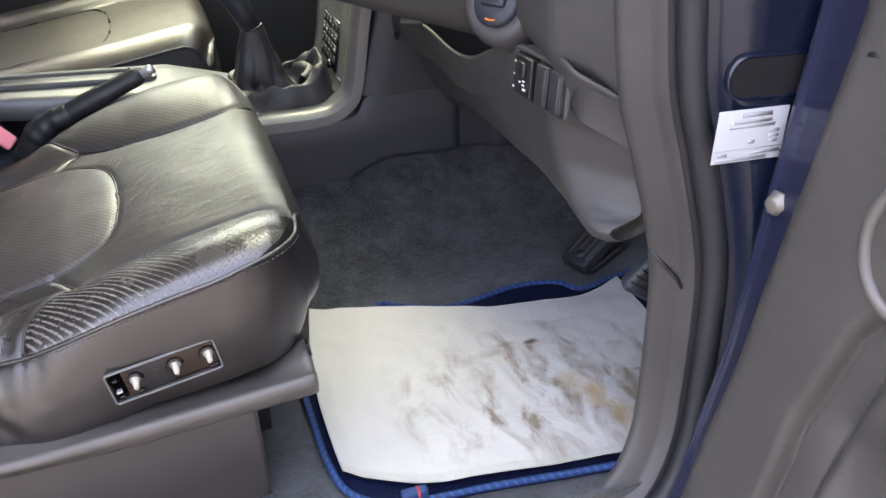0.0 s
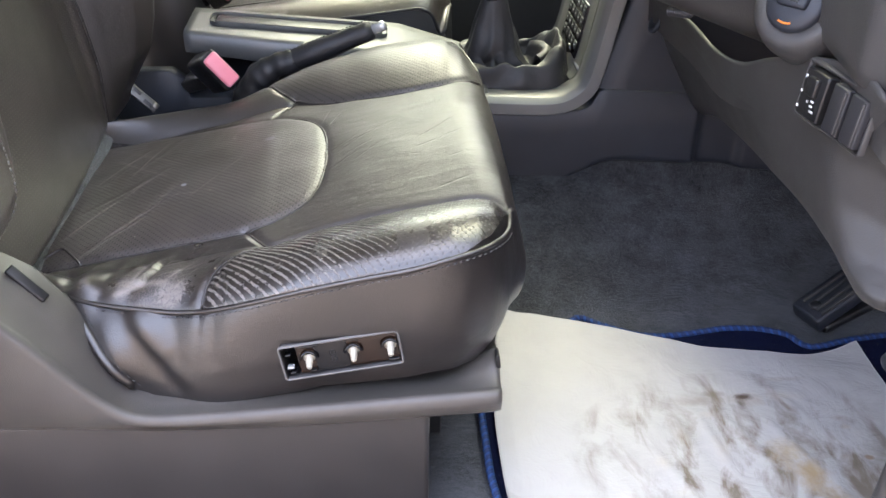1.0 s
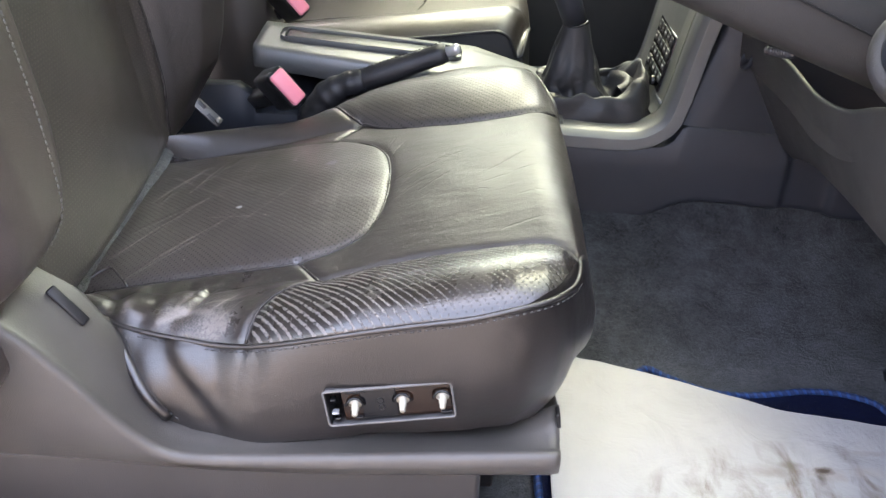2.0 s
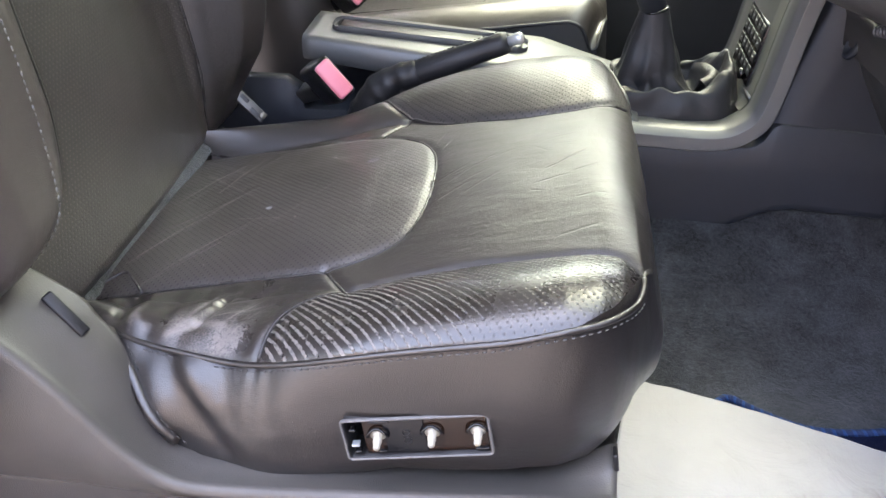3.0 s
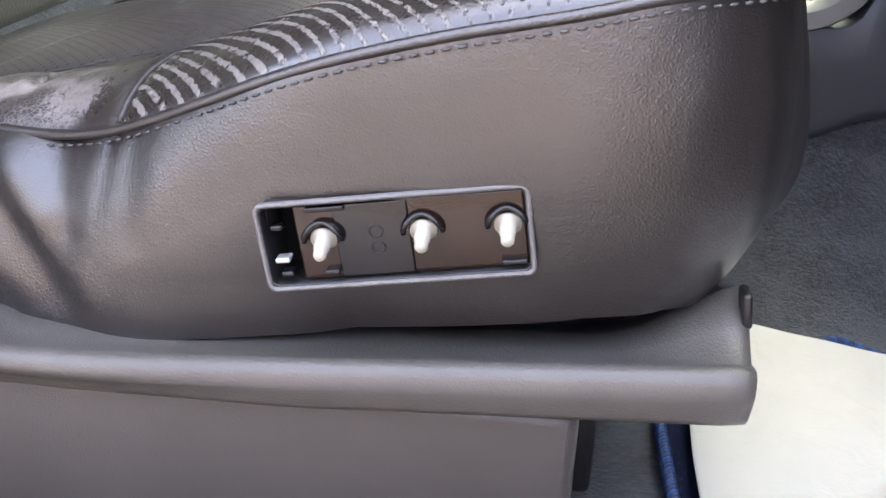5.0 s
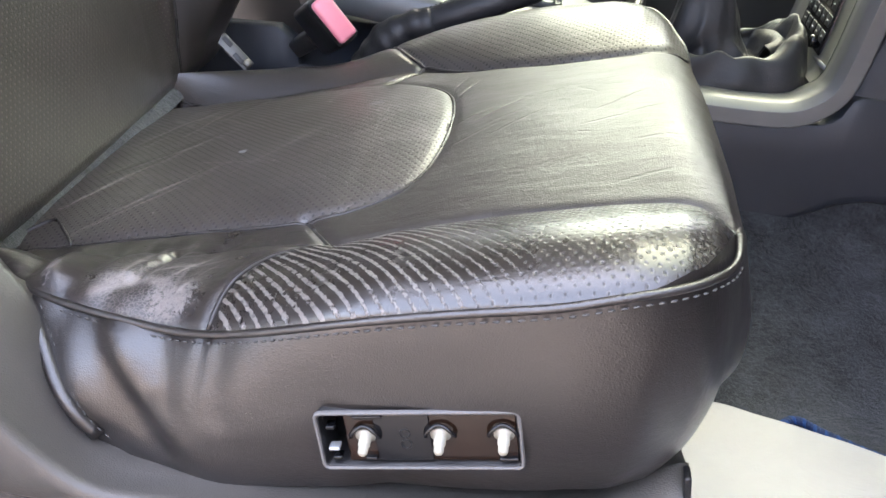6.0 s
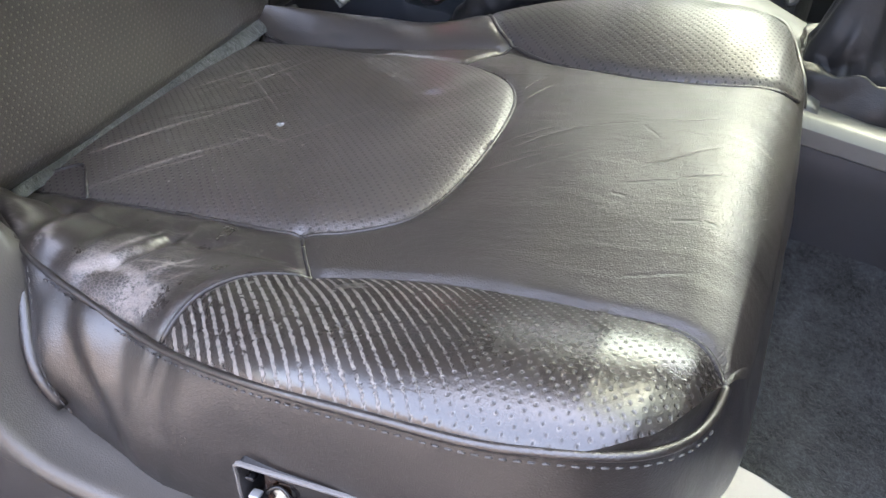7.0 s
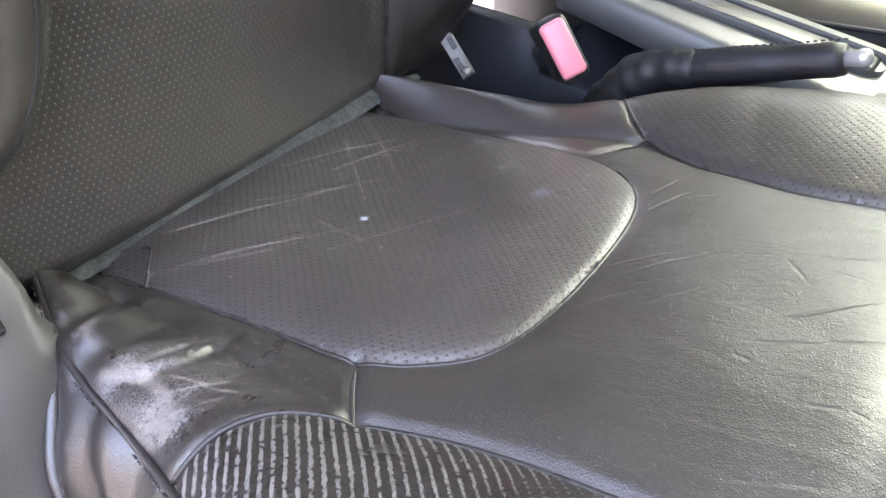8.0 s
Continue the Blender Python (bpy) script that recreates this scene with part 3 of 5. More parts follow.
pane("window_4", (-1.24, -0.10, 0.66), (-1.24, 1.38, 0.66), (-1.24, 1.38, 1.23), (-1.24, -0.10, 1.23), "dark_glass", "dark tinted rear window")
pane("window_5", (-1.20, -0.13, 0.62), (-0.62, -0.13, 0.62), (-0.62, -0.13, 1.23), (-1.20, -0.13, 1.23), "dark_glass", "dark tinted rear door window")
for name, m, label in (("pillar_far", pose(-0.39, 1.41, 0.80), "dark grey trimmed pillar between the doors"), ("pillar_near", pose(-0.70, -0.10, 0.60), "dark grey trimmed pillar behind the driver seat")):
    ob = part(name, box(0.16, 0.07, 1.25, m, 0.02), "trim", None, label)
    tagged(ob, category="pillar", kind="structure")
rear_door = part("rear_door", box(0.58, 0.07, 0.95, pose(-0.95, -0.11, 0.14), 0.02), "trim", None, "closed rear door of the car below its window")
tagged(rear_door, category="door", kind="structure")

# body side: sill and pillar trim, dark lip, weatherstrip, painted jamb
APERTURE = [(-0.75, -0.125, -0.02), (-0.3, -0.125, -0.02), (0.05, -0.125, -0.02), (0.17, -0.123, -0.02), (0.243, -0.118, -0.014), (0.287, -0.105, 0.006), (0.312, -0.092, 0.045), (0.323, -0.083, 0.10), (0.327, -0.08, 0.176), (0.326, -0.08, 0.24), (0.318, -0.08, 0.29), (0.298, -0.08, 0.369), (0.279, -0.08, 0.44), (0.269, -0.08, 0.528), (0.258, -0.08, 0.65), (0.235, -0.08, 0.85), (0.17, -0.08, 1.22)]
apx = smooth_path(APERTURE, 200)
tan = np.gradient(apx[:, [0, 2]], axis=0)
tan /= np.linalg.norm(tan, axis=1, keepdims=True)
away = np.stack([tan[:, 1], -tan[:, 0]], axis=1)


def along_aperture(prof):
    """Sweeps pairs of (distance away from the opening, distance outwards) round the door opening."""
    return [[(x + ax * d, y - o, z + az * d) for d, o in prof] for (x, y, z), (ax, az) in zip(apx, away)]


v, f = sheet(along_aperture([(0.030, -0.02), (0.002, -0.004), (0.0, 0.0), (0.001, 0.006), (0.006, 0.011), (0.022, 0.017), (0.0255, 0.019), (0.027, 0.024), (0.034, 0.03)]))
sill_trim = mesh_object("door_aperture_trim", v, f, "trim", None, "brown-grey plastic sill and pillar trim")
tagged(sill_trim, category="trim", kind="structure")
v, f = sheet(along_aperture([(0.024, 0.012), (0.030, 0.022), (0.036, 0.0275), (0.044, 0.029), (0.050, 0.026)]))
lip = mesh_object("seal_lip", v, f, "rubber", None, "flat dark rubber lip of the door seal")
tagged(lip, category="seal", kind="structure")
v, f = tube([r[0] for r in along_aperture([(0.0535, 0.036)])], 0.0125, 14)
strip = mesh_object("weatherstrip", v, f, "rubber", None, "dark grey rubber door seal round the opening")
tagged(strip, category="seal", kind="structure")
v, f = sheet(along_aperture([(0.050, 0.035), (0.066, 0.046), (0.070, 0.052), (0.074, 0.062), (0.082, 0.067), (0.11, 0.069), (0.24, 0.071), (0.25, 0.075), (0.25, 0.20)]))
jamb = mesh_object("door_jamb", v, f, "paint", None, "dark blue painted door jamb and sill of the body")
tagged(jamb, category="door jamb", kind="structure")
v, f = tube([(0.322, -0.0845, 0.272), (0.334, -0.094, 0.256), (0.347, -0.0985, 0.240), (0.353, -0.100, 0.228)], 0.0022, 6)
ob = mesh_object("trim_joint", v, f, "black", None, "dark joint between sill and pillar trim")
tagged(ob, category="joint", kind="structure")

# ---- driver's seat: cushion ----
MID = 0.271
XR, XF = -0.50, 0.013
BX = [-0.52, -0.445, -0.40, -0.333, -0.25, -0.225, -0.2, -0.14, -0.1, -0.07, -0.04, -0.01, 0.03]
BZ = [0.188, 0.203, 0.213, 0.228, 0.249, 0.254, 0.260, 0.277, 0.287, 0.294, 0.300, 0.304, 0.306]
OX = [-0.52, -0.464, -0.427, -0.406, -0.37, -0.34, -0.32, -0.30, -0.28, -0.24, -0.20, -0.16, -0.12, -0.08, -0.045, -0.023, -0.014, -0.007, -0.002, 0.013]
OY = [0.125, 0.099, 0.081, 0.070, 0.060, 0.053, 0.0475, 0.041, 0.033, 0.018, 0.005, 0.000, -0.003, -0.003, 0.004, 0.0185, 0.030, 0.047, 0.066, 0.105]
OZ = [0.226, 0.224, 0.220, 0.217, 0.217, 0.217, 0.217, 0.220, 0.227, 0.245, 0.263, 0.276, 0.286, 0.292, 0.297, 0.299, 0.299, 0.299, 0.300, 0.302]


def spline_of(px, py):
    q = smooth_path(list(zip(px, py)), 300)
    return lambda x: np.interp(x, q[:, 0], q[:, 1])


base_z, out_y, out_z = spline_of(BX, BZ), spline_of(OX, OY), spline_of(OX, OZ)
B_SEAM = [(-0.283, 0.036), (-0.274, 0.060), (-0.255, 0.082), (-0.225, 0.097), (-0.20, 0.103), (-0.17, 0.106), (-0.14, 0.106), (-0.10, 0.104), (-0.07, 0.1015), (-0.053, 0.101), (-0.033, 0.100), (-0.017, 0.094), (-0.0075, 0.084), (-0.003, 0.074)]
b_path = smooth_path(B_SEAM, 120)
b_of_x = lambda x: np.interp(x, b_path[12:, 0], b_path[12:, 1])
BI_SEAM = [(-0.285, 0.512), (-0.266, 0.492), (-0.248, 0.464), (-0.226, 0.445), (-0.18, 0.418), (-0.13, 0.399), (-0.09, 0.390), (-0.05, 0.390), (-0.02, 0.398), (0.003, 0.412)]
bi_path = smooth_path(BI_SEAM, 120)
INSERT = [(-0.50, 0.142), (-0.46, 0.143), (-0.42, 0.143), (-0.338, 0.141), (-0.264, 0.134), (-0.235, 0.138), (-0.212, 0.149), (-0.194, 0.163), (-0.183, 0.190), (-0.178, 0.235), (-0.180, 0.290), (-0.189, 0.335), (-0.210, 0.372), (-0.25, 0.398), (-0.33, 0.420), (-0.44, 0.434), (-0.50, 0.437)]
insert_path = smooth_path(INSERT, 260)
A_FRONT = [(-0.040, 0.006), (-0.023, 0.019), (-0.014, 0.030), (-0.007, 0.047), (-0.0035, 0.062), (-0.003, 0.074)]


inner_edge = spline_of([-0.52, -0.40, -0.30, -0.26, -0.226, -0.18, -0.13, -0.09, -0.05, -0.02, 0.03], [0.437, 0.432, 0.433, 0.436, 0.437, 0.418, 0.399, 0.390, 0.390, 0.398, 0.414])


def seg_dist(path, x, y):
    """Least distance of plan points from a polyline, and the nearest point on it."""
    p = np.array(path)
    a, b = p[:-1], p[1:]
    d = b - a
    best, bx, by = np.full(x.shape, 9.0), np.zeros_like(x), np.zeros_like(x)
    for (ax, ay), (dx, dy) in zip(a, d):
        k = np.clip(((x - ax) * dx + (y - ay) * dy) / (dx * dx + dy * dy + 1e-15), 0, 1)
        qx, qy = ax + k * dx, ay + k * dy
        r = np.hypot(x - qx, y - qy)
        m = r < best
        best, bx, by = np.where(m, r, best), np.where(m, qx, bx), np.where(m, qy, by)
    return best, bx, by


def inside(path, x, y):
    p = np.array(path)
    c = np.zeros(x.shape, bool)
    for (x0, y0), (x1, y1) in zip(p, np.roll(p, -1, axis=0)):
        if y0 == y1:
            continue
        hit = ((y0 > y) != (y1 > y)) & (x < (x1 - x0) * (y - y0) / (y1 - y0) + x0)
        c ^= hit
    return c


def front_edge(y):
    u = np.abs((y - MID) / 0.26)
    return XF - 0.016 * np.minimum(u, 1.1) ** 3


def cushion_top(x, y, grooves=True):
    """Height of the cushion's cover over the plan."""
    x, y = np.asarray(x, float), np.asarray(y, float)
    side = np.where(y > MID, 2 * MID - y, y)
    bo = np.maximum(b_of_x(np.clip(x, -0.27, 0.0)), out_y(x) + 0.02)
    bo = np.where(x < -0.225, np.interp(x, [-0.5, -0.225], [0.135, 0.100]), bo)
    bi = inner_edge(x)
    b = np.where(y > MID, 2 * MID - bi, bo)
    o = out_y(x)
    z = base_z(x)
    u = (y - (bo + bi) / 2) / ((bi - bo) / 2)
    z = z + np.where(np.abs(u) < 1, 0.012 * (1 - u * u), 0.0)
    k = np.clip((side - o) / (b - o), 0, 1)
    bol = np.interp(x, [-0.5, -0.33, -0.26, -0.18, -0.06, -0.035, -0.018, -0.006, 0.03], [0.010, 0.012, 0.016, 0.020, 0.020, 0.0165, 0.010, 0.003, 0.0])
    crown = bol * np.sin(np.pi * k ** 0.75) ** 0.8 * np.where(side < b, 1, 0)
    crown = crown * np.where(y > MID, np.interp(x, [-0.36, -0.16], [1.7, 1.0]), 1.0)
    edge = (out_z(x) - base_z(x)) * (1 - k) ** 1.2 * np.where(side < b, 1, 0)
    z = z + crown + edge
    d = np.clip(front_edge(y) - x, 0, 1)
    r = 0.055 - 0.037 * np.clip(np.abs((y - MID) / 0.25), 0, 1) ** 2
    z = z - np.where(d < r, r - np.sqrt(np.maximum(r * r - (r - d) ** 2, 0)), 0) * (0.9 - 0.45 * np.clip(np.abs((y - MID) / 0.25), 0, 1) ** 3)
    # creases in the leather
    for x0, y0, x1, y1, depth, width in CREASES:
        c, _, _ = seg_dist([(x0, y0), ((x0 + x1) / 2 + 0.004, (y0 + y1) / 2 - 0.003), (x1, y1)], x, y)
        z = z - depth * np.exp(-(c / width) ** 2)
    c, _, _ = seg_dist(insert_path[::3], x, y)
    puff = 0.0055 * (1 - np.exp(-(c / 0.016) ** 1.2))
    z = z + np.where(inside(insert_path, x, y), puff, 0.25 * puff) - 0.003
    if grooves:
        for path, depth, width in GROOVES:
            c, _, _ = seg_dist(path, x, y)
            z = z - depth * np.exp(-(c / width) ** 2)
    return z


CREASES = [
    (-0.449, 0.189, -0.392, 0.259, 0.0008, 0.003), (-0.417, 0.16, -0.349, 0.219, 0.0009, 0.003), (-0.44, 0.23, -0.36, 0.30, 0.0006, 0.003),
    (-0.43, 0.29, -0.40, 0.37, 0.0006, 0.003), (-0.40, 0.31, -0.36, 0.39, 0.0005, 0.003),
    (-0.355, 0.062, -0.330, 0.125, 0.0018, 0.007), (-0.385, 0.070, -0.372, 0.130, 0.0015, 0.007), (-0.32, 0.060, -0.30, 0.10, 0.0010, 0.005),
    (-0.415, 0.085, -0.424, 0.125, 0.0045, 0.008), (-0.398, 0.080, -0.404, 0.128, -0.0025, 0.007), (-0.345, 0.10, -0.29, 0.118, 0.0015, 0.004),
    (-0.440, 0.100, -0.446, 0.135, -0.0025, 0.009), (-0.349, 0.080, -0.339, 0.115, -0.0022, 0.004), (-0.342, 0.072, -0.331, 0.112, 0.0022, 0.005), (-0.380, 0.066, -0.375, 0.105, 0.0018, 0.008), (-0.365, 0.085, -0.352, 0.128, -0.0014, 0.006),
]
CROSS = [(-0.253, 0.1345), (-0.24, 0.115), (-0.226, 0.097)]
CROSS_IN = [(-0.252, 0.400), (-0.240, 0.421), (-0.226, 0.445)]
GROOVES = [
    (insert_path[::3], 0.0018, 0.0035), (b_path[::3], 0.003, 0.0045), (bi_path[::3], 0.003, 0.0045),
    (CROSS, 0.0025, 0.004), (CROSS_IN, 0.0025, 0.004),
]

N_A, N_B = 250, 260
A = np.sin(np.linspace(-1, 1, N_A) * np.pi / 2 * 0.82) / np.sin(np.pi / 2 * 0.82)
Bp = np.sin(np.linspace(-1, 1, N_B) * np.pi / 2 * 0.85) / np.sin(np.pi / 2 * 0.85)
ga, gb = np.meshgrid(A, Bp, indexing="ij")
x0 = XR + (XF - XR) * (ga + 1) / 2
half = MID - out_y(x0)
gy = MID + gb * half
weight = np.clip((x0 + 0.2) / 0.23, 0, 1) ** 2
gx = x0 - (XF - front_edge(gy)) * weight
# pull grid corners onto the seams so that the panels part cleanly along them
cell = 0.0016
PANEL_LINES = [insert_path, b_path, bi_path]
edge_free = np.zeros_like(gx, bool)
edge_free[1:-1, 1:-1] = True
for line in PANEL_LINES:
    d, qx, qy = seg_dist(line[::2], gx, gy)
    m = (d < cell) & edge_free
    gx, gy = np.where(m, qx, gx), np.where(m, qy, gy)
gz = cushion_top(gx, gy)
rumple = np.array([[noise.noise(Vector((a * 22, b * 22, 1.7))) for a, b in zip(r, s)] for r, s in zip(gx, gy)])
soft_mask = np.clip((-0.24 - gx) / 0.06, 0, 1) * np.clip((0.14 - gy) / 0.03, 0, 1)
gz = gz + rumple * (0.0010 + 0.0022 * soft_mask)

seat = thing("driver_seat", "dark brown-grey leather driver seat with perforated worn panels", "car seat")
cx, cy = (gx[:-1, :-1] + gx[1:, 1:]) / 2, (gy[:-1, :-1] + gy[1:, 1:]) / 2
bolster_outer = [tuple(p) for p in b_path] + [(-0.0035, 0.062), (-0.006, 0.047), (-0.013, 0.030), (-0.018, -0.05), (-0.29, -0.05), (-0.283, 0.036)]
bolster_inner = [tuple(p) for p in bi_path] + [(0.006, 0.43), (0.004, 0.47), (-0.004, 0.508), (-0.012, 0.60), (-0.29, 0.60), (-0.285, 0.512)]
CROSS_LINE = lambda x, y: (x + 0.253) * (0.097 - 0.1345) - (y - 0.1345) * (-0.226 + 0.253)
is_insert = inside(insert_path, cx, cy)
is_out, is_in = inside(bolster_outer, cx, cy), inside(bolster_inner, cx, cy)
side_y = np.where(cy > MID, 2 * MID - cy, cy)
is_rear = (~is_insert) & (~is_out) & (~is_in) & (cx < -0.20) & (side_y < 0.16) & (CROSS_LINE(cx, side_y) > 0)
is_rear |= (~is_insert) & (~is_out) & (~is_in) & (cx < -0.262)
is_rear_out, is_rear_in = is_rear & (cy < MID), is_rear & (cy >= MID)
is_front = ~(is_insert | is_out | is_in | is_rear)
idx = np.arange(N_A * N_B).reshape(N_A, N_B)
quads = np.stack([idx[:-1, :-1], idx[1:, :-1], idx[1:, 1:], idx[:-1, 1:]], axis=-1)
allv = np.stack([gx, gy, gz], axis=-1).reshape(-1, 3)


def cut_part(name, mask, material, label):
    q = quads[mask]
    used, inv = np.unique(q, return_inverse=True)
    return mesh_object(name, allv[used], inv.reshape(-1, 4), material, seat, label)


cut_part("seat_insert", is_insert, "perforated_seat", "perforated leather seat centre with light scuffs")
cut_part("front_panel", is_front, "leather_front", "smooth creased leather, shiny from wear")
cut_part("outer_bolster", is_out, "perforated_worn", "cracked perforated leather bolster worn along its edge")
cut_part("inner_bolster", is_in, "perforated", "perforated leather bolster")
cut_part("rear_flank", is_rear_out, "leather_rear", "crumpled leather rubbed pale beside the backrest")
cut_part("inner_flank", is_rear_in, "leather", "smooth leather flank towards the console")

# skirt: from the top's rim down to the plastic base, all round
rim = [(i, 0) for i in range(0, N_A)] + [(N_A - 1, j) for j in range(1, N_B)] + [(i, N_B - 1) for i in range(N_A - 2, -1, -1)]
loop = np.array([(gx[i, j], gy[i, j], gz[i, j]) for i, j in rim])
lt = np.gradient(loop[:, :2], axis=0)
lt /= np.linalg.norm(lt, axis=1, keepdims=True) + 1e-12
ln = np.stack([lt[:, 1], -lt[:, 0]], axis=1)
for _ in range(30):
    ln[1:-1] = (ln[:-2] + ln[1:-1] + ln[2:]) / 3
ln /= np.linalg.norm(ln, axis=1, keepdims=True)
K = 40
SWITCH = [(-0.2105, 0.2085), (-0.107, 0.2235), (-0.1055, 0.1915), (-0.208, 0.1745)]


SKIRT_FOLDS = [(-0.380, 0.230, -0.312, 0.150, 0.005, 0.013), (-0.318, 0.226, -0.306, 0.180, 0.0022, 0.010), (-0.272, 0.235, -0.270, 0.185, 0.0015, 0.009), (-0.345, 0.215, -0.318, 0.185, -0.004, 0.014)]


def skirt_point(p, n, k):
    """k: 0 at the seam, 1 at the bottom."""
    x, y, z = p
    frontness = max(0.0, n[0])
    zb = 0.131 - 0.009 * frontness + float(np.interp(x, [-0.28, -0.20, -0.11, -0.04], [0.0, 0.012, 0.026, 0.040]))
    bulge = 0.0045 * math.sin(math.pi * k ** 0.8) + 0.005 * frontness * math.sin(math.pi * k ** 1.1) - 0.015 * k ** 3 * float(np.interp(x, [-0.27, -0.18, -0.08, -0.02], [0.0, 1.0, 0.9, 0.2])) - 0.004 * frontness * k ** 6
    bulge += math.sin(math.pi / 2 * k) ** 0.75 * float(np.interp(x, [-0.46, -0.42, -0.40, -0.36, -0.31, -0.27, -0.22, -0.18], [0.0, 0.014, 0.022, 0.028, 0.025, 0.018, 0.006, 0.0])) * (1.0 if y < MID else 0.0)
    lean = -0.004 * k + 0.006 * frontness * math.sin(math.pi * k ** 1.7)
    rear = max(0.0, min(1.0, (-0.26 - x) / 0.09))
    bulge += rear * 0.004 * math.sin(math.pi * k) * math.cos((x + 0.345 + 0.05 * k) * 55)
    bulge += 0.0012 * noise.noise(Vector((x * 30, y * 30, z * 10 + k * 3)))
    dz = z + (zb - z) * k
    for x0, z0, x1, z1, depth, width in SKIRT_FOLDS:
        t = max(0.0, min(1.0, ((x - x0) * (x1 - x0) + (dz - z0) * (z1 - z0)) / ((x1 - x0) ** 2 + (z1 - z0) ** 2)))
        r = math.hypot(x - x0 - t * (x1 - x0), dz - z0 - t * (z1 - z0))
        bulge -= depth * math.exp(-(r / width) ** 2) * (1 if y < 0.15 else 0)
    return (x + n[0] * (bulge + lean), y + n[1] * (bulge + lean), dz)


grid = [[skirt_point(p, n, k / K) for k in range(K + 1)] for p, n in zip(loop, ln)]
gv, gf = sheet(grid)
gv = np.array(gv)
centre = np.array([gv[list(q)].mean(axis=0) for q in gf])
hole = inside(SWITCH, centre[:, 0], centre[:, 2]) & (centre[:, 1] < 0.05)
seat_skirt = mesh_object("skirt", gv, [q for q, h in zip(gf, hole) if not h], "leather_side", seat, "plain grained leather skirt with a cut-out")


# piping and thread
def on_top(path, lift):
    p = np.array(path)
    return np.stack([p[:, 0], p[:, 1], cushion_top(p[:, 0], p[:, 1]) + lift], axis=1)


def seam_tube(name, pts, r, material="seam", label=""):
    v, f = tube(pts, r, 8)
    return mesh_object(name, v, f, material, seat, label)


seam_tube("insert_seam", on_top(insert_path, 0.0002), 0.0013)
seam_tube("bolster_seam", on_top(b_path, 0.0006), 0.0016)
seam_tube("bolster_seam", on_top(bi_path, 0.0006), 0.0016)
for pth in (CROSS, CROSS_IN):
    seam_tube("cross_seam", on_top(smooth_path(pth, 20), 0.0004), 0.0014)
seam_tube("flank_seam", on_top(smooth_path([(-0.474, 0.150), (-0.458, 0.164), (-0.446, 0.170), (-0.434, 0.158), (-0.421, 0.1435)], 24), 0.0004), 0.0013)
side_rim = loop[: N_A]
keep = side_rim[:, 0] < -0.055
front_turn = on_top(smooth_path(A_FRONT, 60), 0.001)
for _ in range(25):
    front_turn[1:-1, 2] = 0.25 * front_turn[:-2, 2] + 0.5 * front_turn[1:-1, 2] + 0.25 * front_turn[2:, 2]
welt = np.vstack([side_rim[keep][::7] + np.array([0, -0.0005, 0.0]), front_turn[2::7]])
for _ in range(2):
    welt[1:-1] = 0.25 * welt[:-2] + 0.5 * welt[1:-1] + 0.25 * welt[2:]
welt = smooth_path(welt, 300)
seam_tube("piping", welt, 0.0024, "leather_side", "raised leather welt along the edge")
low = welt.copy()
along = np.gradient(welt[:, :2], axis=0)
along /= np.linalg.norm(along, axis=1, keepdims=True)
low[:, 0] += along[:, 1] * 0.0026
low[:, 1] -= along[:, 0] * 0.0026
low[:, 2] -= 0.0042
v, f = stitches(low[10:290], (0, 0, 0), 0.0034, 0.0026, 0.0008)
mesh_object("stitching", v, f, "thread", seat, "pale stitched thread")
inner = loop[-N_A:][::6]
seam_tube("piping", smooth_path(inner, 200), 0.0022, "leather_side")
# the stitched rear edge of the skirt
edge_top, edge_bot = Vector((-0.409, 0.060, 0.212)), Vector((-0.356, 0.034, 0.146))
line = [edge_top.lerp(edge_bot, k / 14) + Vector((0, -0.006 * math.sin(math.pi * k / 14), 0)) for k in range(15)]
cover = gv[gv[:, 1] < 0.15]
line = np.array([(p.x, cover[np.argmin((cover[:, 0] - p.x) ** 2 + (cover[:, 2] - p.z) ** 2), 1] - 0.001, p.z) for p in line])
for _ in range(4):
    line[1:-1] = 0.25 * line[:-2] + 0.5 * line[1:-1] + 0.25 * line[2:]
seam_tube("rear_piping", line, 0.0048, "leather_side")
v, f = stitches(line + np.array([0.009, -0.001, 0.0]), (0, -0.002, 0), 0.004, 0.0025, 0.0006)
mesh_object("stitching", v, f, "thread", seat)

# the switch opening: frame, board behind, three pegs without their knobs
sx = (Vector((-0.106, 0, 0.221)) - Vector((-0.213, 0, 0.204))).normalized()
sz = Vector((-sx.z, 0, sx.x))
sw_mid = Vector((-0.158, 0.004, 0.1998))
SWM = Matrix.Translation(sw_mid) @ Matrix(((sx.x, 0, sz.x), (0, 1, 0), (sx.z, 0, sz.z))).to_4x4()


def rounded_loop(w, h, r, n=6):
    pts = []
    for cxx, czz, a0 in ((w / 2 - r, h / 2 - r, 0), (-w / 2 + r, h / 2 - r, 90), (-w / 2 + r, -h / 2 + r, 180), (w / 2 - r, -h / 2 + r, 270)):
        for k in range(n + 1):
            a = radians(a0 + 90 * k / n)
            pts.append((cxx + r * math.cos(a), czz + r * math.sin(a)))
    return pts


